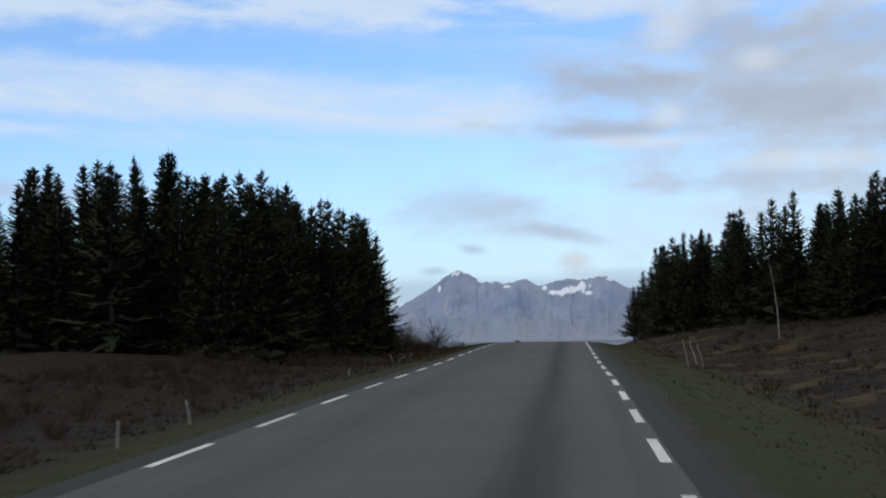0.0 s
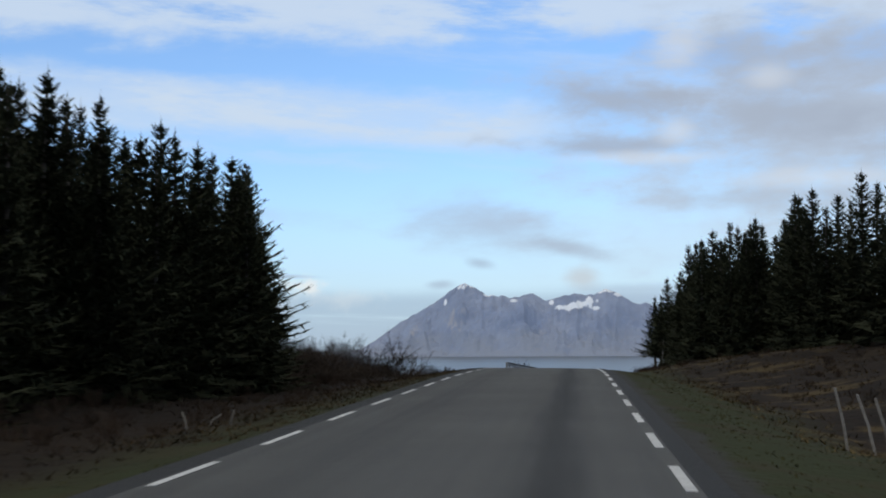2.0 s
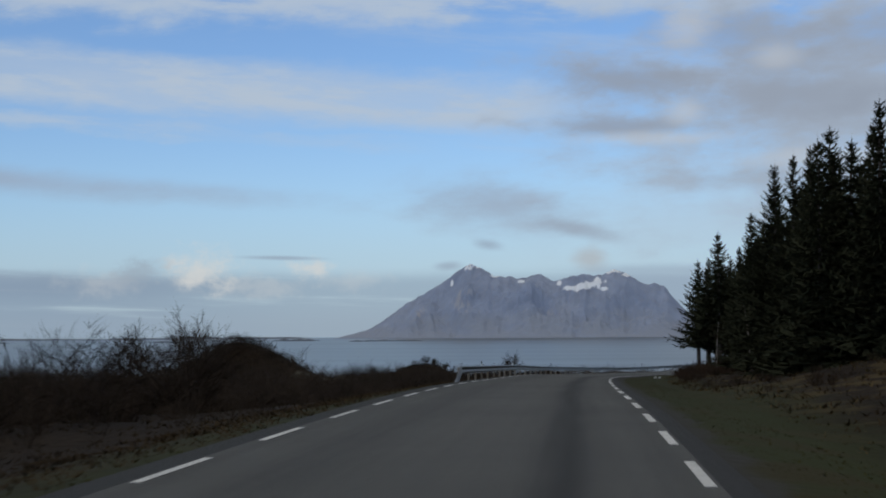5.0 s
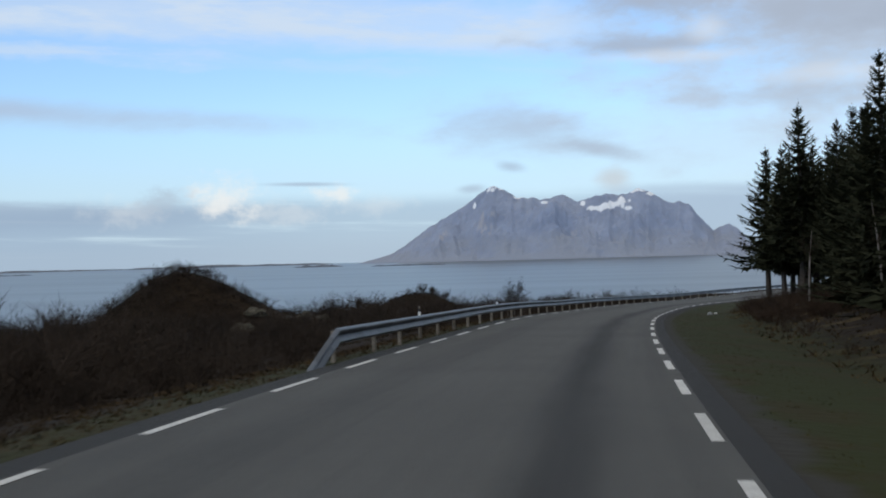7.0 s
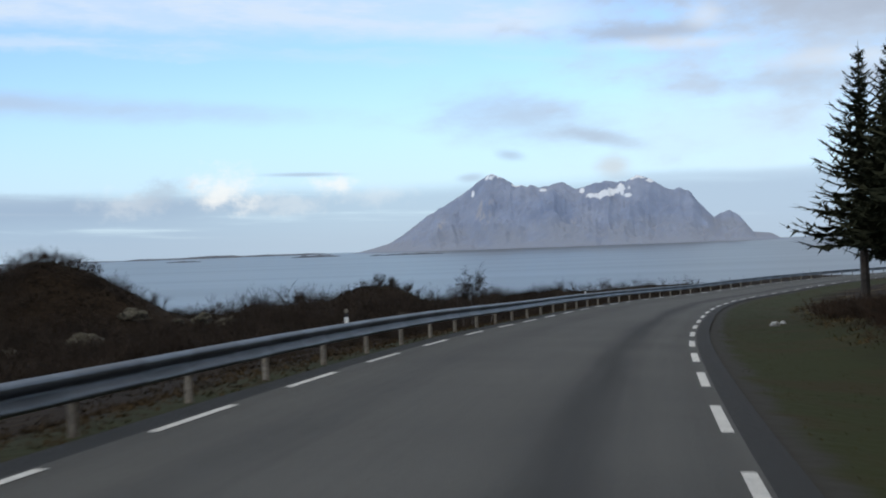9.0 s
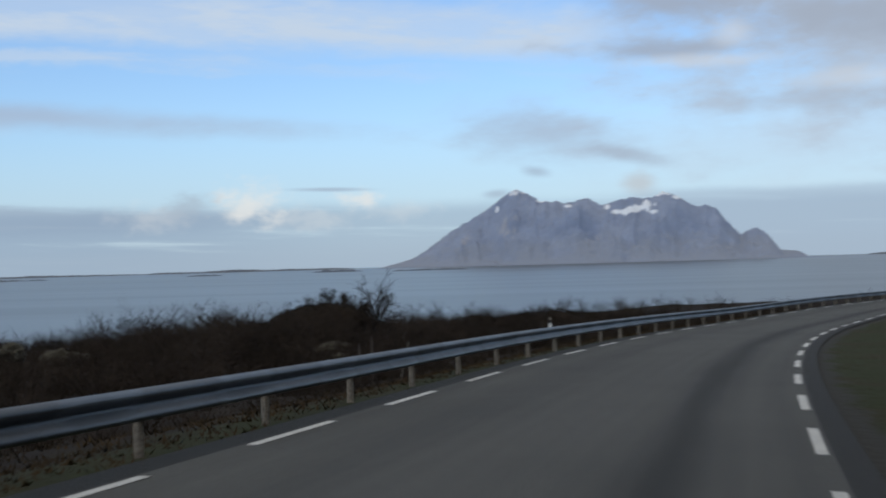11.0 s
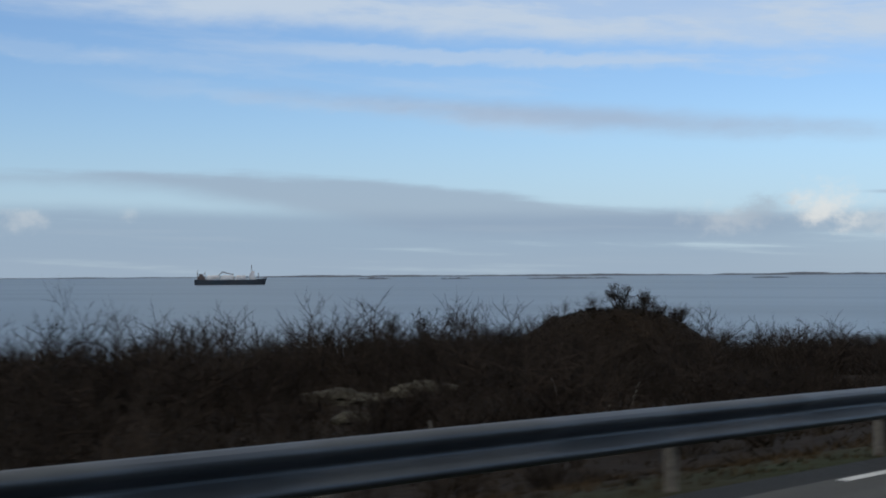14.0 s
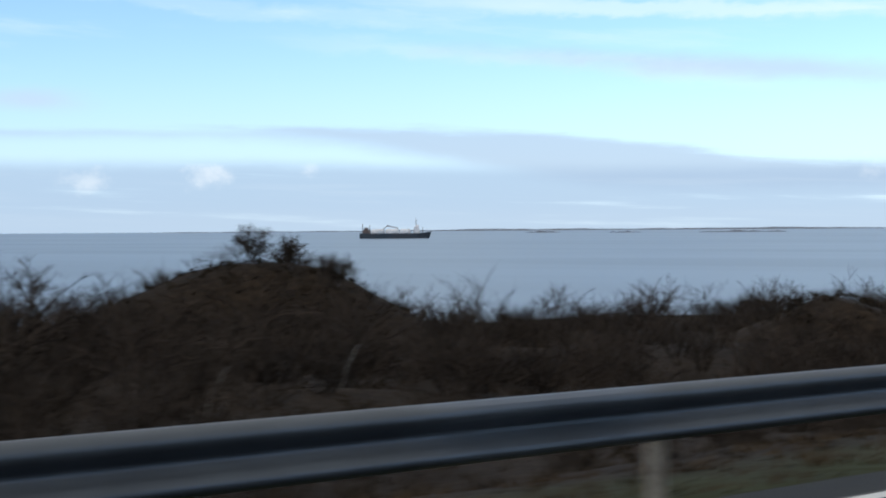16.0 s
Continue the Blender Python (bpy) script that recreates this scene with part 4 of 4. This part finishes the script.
# ---- bare trees, shrubs and heath ----
def branching(rnd, base, stems, height, spread, levels, thick, taper=0.62, twigs=3, flat=2, round_top=True):
    """Bare stems that fork into twigs, held in a rounded crown; thick limbs are prisms, twigs thin blades."""
    verts, faces = [], []
    mid = base + Vector((0, 0, height * 0.5))
    wide, tall = height * (0.30 + 0.42 * spread), height * 0.54

    def limb(p, d, length, r, level):
        q = p + d * length
        if round_top:
            e = q - mid
            k = math.sqrt((e.x * e.x + e.y * e.y) / wide ** 2 + max(e.z, 0.0) ** 2 / tall ** 2)
            if k > 1.0:
                length *= max(0.12, 1.0 - 2.2 * (k - 1.0)) * rnd.uniform(0.6, 1.0)
                q = p + d * length
        a = d.orthogonal().normalized()
        b = d.cross(a)
        n = len(verts)
        if level == levels and level >= flat:
            verts.extend((p - a * r, p + a * r, q))
            faces.append((n, n + 1, n + 2))
        elif level >= flat:
            verts.extend((p - a * r, p + a * r, q + a * r * 0.6, q - a * r * 0.6))
            faces.append((n, n + 1, n + 2, n + 3))
        else:
            for c, rr in ((p, r), (q, r * 0.6)):
                for k in range(3):
                    t = 2.094 * k
                    verts.append(c + (a * math.cos(t) + b * math.sin(t)) * rr)
            for k in range(3):
                j = (k + 1) % 3
                faces.append((n + k, n + j, n + 3 + j, n + 3 + k))
        if level < levels:
            for i in range(twigs if level else twigs + 1):
                w = rnd.uniform(0.3, 1.0) if i else 1.0
                dd = (d + Vector((rnd.uniform(-1, 1), rnd.uniform(-1, 1), rnd.uniform(-.6, .55))) * (1.1 if i else 0.5)).normalized()
                limb(p + d * length * w, dd, length * taper * rnd.uniform(.7, 1.15), r * 0.62, level + 1)

    for k in range(stems):
        a = rnd.uniform(0, 6.28)
        lean = rnd.uniform(0.05, 1.0) * spread
        d = Vector((math.cos(a) * lean, math.sin(a) * lean, 1)).normalized()
        p = base + Vector((math.cos(a), math.sin(a), 0)) * rnd.uniform(0, .35) * spread
        limb(p, d, height * rnd.uniform(0.30, 0.44), thick * rnd.uniform(.7, 1.2), 0)
    return verts, faces


SHRUBS = []
for k in range(7):
    rnd = random.Random(70 + k)
    SHRUBS.append(mesh_from("shrub", *branching(rnd, Vector((0, 0, -0.15)), 4 + k % 2, 2.0, 0.85, 3, 0.0125, 0.66, twigs=5, flat=1), TWIG))
THIN = [branching(random.Random(90 + k), Vector((0, 0, -0.1)), 5, 2.05, 0.9, 3, 0.0145, 0.66, twigs=4, flat=0) for k in range(6)]
BRUSH = [branching(random.Random(290 + k), Vector((0, 0, -0.1)), 22, 2.0, 0.9, 1, 0.014, 0.7, twigs=4, flat=0) for k in range(5)]
HEATHER = [branching(random.Random(190 + k), Vector((0, 0, -0.1)), 6, 2.0, 1.3, 1, 0.09, twigs=4, flat=0) for k in range(4)]


BOULDERS = ((262.5, -34.9, 0.85, 0.7, 0.5), (265.6, -34.6, 0.9, 0.75, 0.55), (261.0, -36.0, 0.5, 0.4, 0.25), (268.0, -36.4, 0.75, 0.6, 0.62), (274.0, -39.4, 1.4, 1.0, 0.5), (269.8, -34.4, 1.35, 0.7, 0.26), (281.5, -29.8, 1.4, 1.0, 0.32),
            (283.4, -28.4, 1.1, 0.8, 0.34), (277.7, -25.1, 0.8, 0.6, 0.26), (239.8, -30.7, 1.05, 0.8, 0.72), (235.6, -33.2, 0.9, 0.8, 0.6), (259.0, -38.2, 1.1, 0.7, 0.5), (241.0, -16.1, 0.47, 0.47, 0.24), (302.0, -36.0, 0.6, 0.4, 0.2))


def open_ground(s, u):
    """How high plants grow: little before the boulders, full height elsewhere."""
    k = 1.0
    for bs, bu, *_ in BOULDERS:
        away = bs - s
        if -1.5 < away < 11.0 and -1.5 < u - bu - (0.36 if bs < 245 else 0.66) * away < 1.7:
            k = min(k, 0.50 + 0.03 * away)
    return k


def shrub(s, u, height, kind, turn, wide=1.0, label="leafless brown shrub on the heath"):
    q = land(s, u)
    p = q[0]
    ob = new("shrub", SHRUBS[kind % len(SHRUBS)])
    k = height / 2.0 * float(np.interp(mound_lift(q)[0], [0.4, 1.6], [1, 0.38])) * open_ground(s, u)
    ob.matrix_basis = Matrix.Translation(p) @ Matrix.Rotation(turn, 4, "Z") @ Matrix.Diagonal((k * wide, k * wide, k, 1))
    return tagged(ob, label, "shrub", "shrubs")


def shrub_height(s, u, r):
    low = float(np.interp(-u, [7, 12, 20, 45, 75], [0.7, 1.5, 3.1, 4.1, 3.5]))
    tall = float(np.interp(-u, [7, 12, 20, 45, 75], [1.1, 2.5, 3.6, 3.9, 3.6]))
    return (tall + (low - tall) * float(np.interp(s, [174, 218], [0, 1]))) * float(np.interp(s, [268, 280, 300, 322], [1, 1.06, 1.02, .66])) * r.uniform(0.7, 1.15)


rs = random.Random(21)
for k in range(290):
    s = rs.uniform(102, 342)
    u = -(6.6 + 41 * rs.random() ** 1.2)
    shrub(s, u, shrub_height(s, u, rs), rs.randrange(7), rs.uniform(0, 6.28), rs.uniform(.9, 1.5))
# tall bushes on the slope before the rail begins
for k in range(16):
    shrub(rs.uniform(159, 174), -rs.uniform(14.5, 21), rs.uniform(3.4, 5.0), rs.randrange(7), rs.uniform(0, 6.28), 0.8, "tall leafless bush on the slope above the shore")
# reddish brush under the last spruces of the inland side
for k in range(26):
    shrub(rs.uniform(186, 222), rs.uniform(7.2, 10.5), rs.uniform(0.7, 1.5), rs.randrange(7), rs.uniform(0, 6.28), 1.3, "leafless reddish-brown brush at the foot of the spruces")
# taller scrub beyond the spruces
for k in range(60):
    s, u = rs.uniform(99, 147), -(9.5 + 13 * rs.random())
    shrub(s, u, rs.uniform(2.8, 4.5), rs.randrange(7), rs.uniform(0, 6.28), 0.9, "tall leafless brown shrub beside the spruces")


def thicket(name, n, s_range, u_of, h_of, seed, label, blanks=THIN, mat=TWIG, places=None):
    rnd = random.Random(seed)
    V, F, base = [], [], 0
    arrs = [(np.array([tuple(q) for q in v]), f) for v, f in blanks]
    if places is None:
        ss = np.array([rnd.uniform(*s_range) for _ in range(n)])
        us = np.array([u_of(rnd) for _ in range(n)])
    if places is not None:
        ss, us = places(rnd, n)
    P = land(ss, us)
    low = np.interp(mound_lift(P), [0.4, 1.6], [1, 0.36]) if places is None else np.ones(n)
    for i in range(n):
        v, f = arrs[rnd.randrange(len(arrs))]
        k = h_of(rnd, ss[i], us[i]) / 2.0 * low[i] * open_ground(ss[i], us[i])
        a = rnd.uniform(0, 6.28)
        w = k * rnd.uniform(0.9, 1.5)
        x, y = v[:, 0] * w, v[:, 1] * w
        V.append(np.stack([x * math.cos(a) - y * math.sin(a), x * math.sin(a) + y * math.cos(a), v[:, 2] * k], -1) + P[i])
        F.extend(tuple(j + base for j in q) for q in f)
        base += len(v)
    return tagged(part(name, np.concatenate(V), F, mat), label, "scrub", kind="stuff")


thicket("scrub", 500, (101, 372), lambda r: -(7.4 + 50 * r.random()), lambda r, s, u: shrub_height(s, u, r) * 0.97, 31, "dense leafless brown scrub down to the shore")
thicket("scrub", 220, (101, 200), lambda r: -(8 + 30 * r.random()), lambda r, s, u: shrub_height(s, u, r) * 0.8, 34, "dense leafless brown scrub beside the crest of the road")
thicket("scrub", 90, (146, 177), lambda r: -(12.5 + 12 * r.random()), lambda r, s, u: r.uniform(2.3, 3.9), 35, "tall dense leafless bushes on the slope above the shore")
thicket("heath_scrub", 480, (30, 240), lambda r: 7.0 + 20 * r.random(), lambda r, s, u: r.uniform(0.3, 0.9), 32, "low reddish-brown scrub on the inland bank", BRUSH, REDTWIG)
thicket("wood_edge_scrub", 480, (10, 104), lambda r: -(5.4 + 7.5 * r.random()), lambda r, s, u: r.uniform(0.3, 1.0) * float(np.interp(-u, [5.4, 9], [0.6, 1.2])), 33, "low brown scrub in front of the spruces", BRUSH, REDTWIG)
thicket("wood_edge_scrub", 260, (186, 226), lambda r: 7.0 + 4.5 * r.random(), lambda r, s, u: r.uniform(0.5, 1.5), 36, "reddish-brown brush at the foot of the last spruces", BRUSH, REDTWIG)


def to_road(x, y):
    """Metres along and beside the road of a place on the plan."""
    k = int(np.argmin(np.hypot(_x - x, _y - y)))
    p = _psi[k]
    return float(SGRID[k] - math.sin(p) * (x - _x[k]) + math.cos(p) * (y - _y[k])), float(math.cos(p) * (x - _x[k]) + math.sin(p) * (y - _y[k]))


def on_mound(index, reach, up=0.0):
    mx, my, ra, rb, hh = MOUNDS[index]

    def places(rnd, n):
        pts = []
        for _ in range(n):
            a, r = rnd.uniform(0, 6.28), reach * math.sqrt(rnd.random())
            pts.append(to_road(mx + up + ra * r * math.cos(a), my + rb * r * math.sin(a)))
        return np.array([p[0] for p in pts]), np.array([p[1] for p in pts])
    return places


for k, n in ((0, 420), (1, 520), (2, 620), (3, 200), (4, 400)):
    thicket("heather", n, None, None, lambda r, s, u: r.uniform(0.2, 0.42), 50 + k, "low dark heather covering a mound", HEATHER, TUFT, on_mound(k, 1.35))
thicket("heather", 1100, (225, 345), lambda r: -(6.5 + 42 * r.random()), lambda r, s, u: r.uniform(0.3, 0.7), 58, "low dark heather between the shrubs", HEATHER, TUFT)
thicket("brush", 2300, (215, 350), lambda r: -(8.5 + 44 * r.random()), lambda r, s, u: shrub_height(s, u, r) * 0.74, 59, "dense leafless brown brush filling the slope above the shore", BRUSH)
thicket("brush", 900, (104, 215), lambda r: -(9.5 + 34 * r.random()), lambda r, s, u: shrub_height(s, u, r) * 0.78, 64, "dense leafless brown brush beside the road", BRUSH)
thicket("brush", 200, (150, 178), lambda r: -(13 + 10 * r.random()), lambda r, s, u: r.uniform(2.2, 3.6), 65, "tall leafless brush among slender birches", BRUSH)
thicket("mound_scrub", 34, None, None, lambda r, s, u: r.uniform(0.6, 1.25), 60, "leafless shrubs on the crest of a mound", THIN, TWIG, on_mound(2, 0.5, 0.9))
thicket("mound_scrub", 170, None, None, lambda r, s, u: r.uniform(0.8, 1.9), 61, "leafless shrubs on the crest of a mound", THIN, TWIG, on_mound(0, 1.5, -1.0))
thicket("mound_scrub", 110, None, None, lambda r, s, u: r.uniform(0.8, 1.9), 62, "leafless shrubs on the flank of a mound", THIN, TWIG, on_mound(4, 1.4, 0.0))
thicket("mound_scrub", 50, None, None, lambda r, s, u: r.uniform(0.4, 1.0), 63, "leafless shrubs on the flank of a mound", THIN, TWIG, on_mound(1, 1.3, 0.0))


def bare_tree(s, u, height, seed, label, stems=4, spread=0.45, low=0.25):
    """Forked trunk below, a crown of fine twigs above."""
    rnd = random.Random(seed)
    p = land(s, u)[0]
    root = new("bare_tree")
    fork = height * low
    v, f = branching(rnd, Vector((0, 0, fork)), max(4, stems // 2), (height - fork) * 1.02, spread * 0.75, 4, 0.030, 0.64, 4, 1)
    part("crown", v, f, TWIG, root)
    part("trunk", *tube([(0, 0, -.4), (rnd.uniform(-.05, .05), 0, fork * .5), (0, 0, fork + .1)], [0.07, 0.055, 0.035], 6), BARK, root)
    root.matrix_basis = Matrix.Translation(p)
    return tagged(root, label, "tree", "bare trees")


bare_tree(248.0, -11.4, 4.2, 1, "leafless birch standing behind the guardrail", 12, .75, .38)
bare_tree(248.7, -12.1, 3.3, 21, "leafless birch standing behind the guardrail", 8, .6, .4)
bare_tree(170.6, -18.4, 5.6, 2, "leafless slender birch in the scrub", 10, .5, .35)
bare_tree(171.8, -19.6, 6.0, 31, "leafless slender birch in the scrub", 10, .5, .35)
bare_tree(168.4, -21.5, 5.4, 32, "leafless slender birch in the scrub", 9, .5, .3)
bare_tree(164.0, -18.0, 4.6, 33, "leafless slender birch in the scrub", 9, .5, .3)
bare_tree(173.5, -22.5, 5.6, 34, "leafless slender birch in the scrub", 9, .5, .3)
bare_tree(175.2, -20.6, 5.7, 3, "leafless slender birch in the scrub", 10, .5, .3)
bare_tree(167.0, -20.0, 5.1, 4, "leafless slender birch in the scrub", 10, .5, .3)
bare_tree(311.1, -45.1, 1.6, 5, "small leafless tree on top of a mound", 16, .7, .05)
bare_tree(311.9, -44.2, 1.4, 12, "small leafless tree on top of a mound", 16, .7, .05)
bare_tree(313.0, -43.0, 1.2, 6, "small leafless tree on top of a mound", 16, .9, .05)
bare_tree(298.5, -46.9, 3.4, 7, "rounded leafless tree in the scrub", 9, .6)
bare_tree(306.0, -51.2, 3.3, 8, "rounded leafless tree in the scrub", 9, .6)
bare_tree(302.0, -49.0, 2.8, 9, "rounded leafless tree in the scrub", 9, .6)
bare_tree(286.0, -43.0, 3.2, 10, "rounded leafless tree in the scrub", 9, .6)


def birch(s, u, height, lean, seed):
    rnd = random.Random(seed)
    p = land(s, u)[0]
    root = new("birch_trunk")
    part("trunk", *tube([(0, 0, -.3), (lean * .15, 0, height * .35), (lean * .5, .1, height * .7), (lean, .1, height)], [0.055, 0.045, 0.03, 0.012], 7), BIRCHBARK, root, "pale bark")
    v, f = branching(rnd, Vector((lean * .5, .1, height * .6)), 4, height * .5, .5, 3, .02)
    part("crown", v, f, TWIG, root)
    root.matrix_basis = Matrix.Translation(p) @ Matrix.Rotation(heading(s), 4, "Z")
    return tagged(root, "thin pale birch in front of the dark spruces", "birch", "birches")


for k, (s, u, h, lean) in enumerate(((98.4, 14.8, 4.8, -0.5), (182.9, 10.8, 3.6, -0.3), (173.6, 12.8, 3.1, 0.2), (166.8, 13.9, 3.1, 0.1), (197.2, 9.5, 3.2, 0.2))):
    birch(s, u, h, lean, k)


def tufts(name, n, s_range, u_of, size, mat, label, seed):
    """Short blades in clumps; one sheet of stuff."""
    rnd = np.random.RandomState(seed)
    r = random.Random(seed)
    ss = rnd.uniform(*s_range, n)
    us = np.array([u_of(r) for _ in range(n)])
    P = land(ss, us)
    verts, faces = [], []
    for i in range(n):
        h = size * rnd.uniform(0.35, 1.0)
        for b in range(4):
            a, l = rnd.uniform(0, 6.28), rnd.uniform(.9, 2.4)
            dx, dy = math.cos(a), math.sin(a)
            x, y, z = P[i] + (rnd.uniform(-.12, .12), rnd.uniform(-.12, .12), -0.03)
            w = 0.018 + 0.03 * size
            k = len(verts)
            verts += [(x - dy * w, y + dx * w, z), (x + dy * w, y - dx * w, z), (x + dx * l * h, y + dy * l * h, z + h)]
            faces.append((k, k + 1, k + 2))
    return tagged(part(name, verts, faces, mat), label, "grass", kind="stuff")


tufts("verge_grass", 20000, (0, 305), lambda r: 3.5 + 3.6 * r.random() ** 1.1, 0.05, GRASS, "short dull green grass along the inland verge", 3)
tufts("verge_grass", 5000, (0, 160), lambda r: -(3.4 + 2.0 * r.random() ** 1.2), 0.05, GRASS, "short dull green grass along the seaward verge", 6)
tufts("rough_grass", 9000, (60, 305), lambda r: -(3.5 + 3.2 * r.random()), 0.11, RUST, "brown rough grass under the guardrail", 7)
tufts("straw", 2600, (0, 240), lambda r: 6.0 + 9 * r.random() ** 1.3, 0.13, STRAW, "pale dead grass lying on the inland bank", 8)
tufts("dry_grass", 9000, (0, 305), lambda r: -4.6 - 9 * r.random(), 0.15, TUFT, "dry brown heath grass beyond the verges", 4)
tufts("heath_tuft", 12000, (0, 240), lambda r: 6.3 + 22 * r.random(), 0.2, RUST, "reddish-brown heath tufts on the inland bank", 5)


# ---- stones, poles, old fence posts ----
def stone(s, u, sx, sy, sz, seed, mat=STONE, label="grey lichen-covered boulder lying in the heath", group="boulders", lift=0.0):
    bm = bmesh.new()
    bmesh.ops.create_icosphere(bm, subdivisions=3, radius=1.0)
    for v in bm.verts:
        q = v.co * 1.3 + Vector((seed * 3.1, seed * 1.7, 0))
        v.co *= 1 + 0.5 * noise.noise(q) + 0.3 * noise.noise(q * 2.7) + 0.1 * noise.noise(q * 6.0)
        v.co.z = max(v.co.z, -0.55)
        v.co = Vector((v.co.x * sx, v.co.y * sy, v.co.z * sz))
    me = bpy.data.meshes.new("boulder")
    bm.to_mesh(me)
    bm.free()
    me.materials.append(mat)
    ob = new("boulder", me)
    p = land(s, u)[0]
    ob.matrix_basis = Matrix.Translation((p[0], p[1], p[2] + sz * 0.4 + lift)) @ Matrix.Rotation(seed * 1.3, 4, "Z")
    return tagged(ob, label, "boulder", group)


for k, (s, u, a, b, c) in enumerate(BOULDERS):
    stone(s, u, a, b, c, k + 1)
for k, (s, u, a, c) in enumerate(((212.5, 5.2, 0.16, 0.11), (214.0, 5.5, 0.1, 0.07))):
    stone(s, u, a, a * .85, c, 20 + k, PALESTONE, "pale stone lying on the grassy verge", "pale stones")


def pole(s, u, height, lean_u, lean_s, r=0.05, label="weathered wooden fence pole leaning in the heath", mat=GREYWOOD):
    p0 = land(s, u)[0]
    p1 = road_point(s + lean_s, u + lean_u)
    top = Vector((p1[0], p1[1], p0[2] + height))
    v, f = tube([Vector(p0) - Vector((0, 0, .3)), Vector(p0).lerp(top, .5), top], [r, r * .92, r * .8], 7)
    return tagged(part("fence_post", v, f, mat), label, "fence post", "fence posts")


pole(67.3, 6.9, 1.25, -0.3, -.15, .03)
pole(66.0, 7.2, 1.15, -0.4, -.1, .03)
pole(65.7, 7.42, 1.1, -0.35, -.1, .03)
pole(21.0, -4.4, 0.38, 0.02, 0, .018)
pole(26.0, -4.6, 0.42, -.1, 0, .022)
pole(49.6, -5.3, 0.25, .05, 0, .03)
for k, (s, u) in enumerate(((66.6, -5.6), (66.2, -5.0), (65.5, -5.6))):
    pole(s, u, 0.22 + 0.06 * k, 0.3 - 0.25 * k, 0.25, .022, "pale broken dead branch lying on the verge", DEADWOOD)
for k, (s, u, h, lu, ls) in enumerate(((283.0, -20.5, .9, .35, .1), (296.2, -19.4, 1.0, .5, .3), (247.6, -10.4, 1.4, .5, -.3), (289.0, -27.0, .9, .6, .2), (284.5, -24.0, .8, -.5, .2), (279.0, -18.5, .7, .5, 0), (300.5, -22.0, .8, .4, .2), (272.0, -17.0, .8, -.3, .1))):
    pole(s, u, h, lu, ls, .028, "pale broken dead stem leaning in the heath", DEADWOOD)
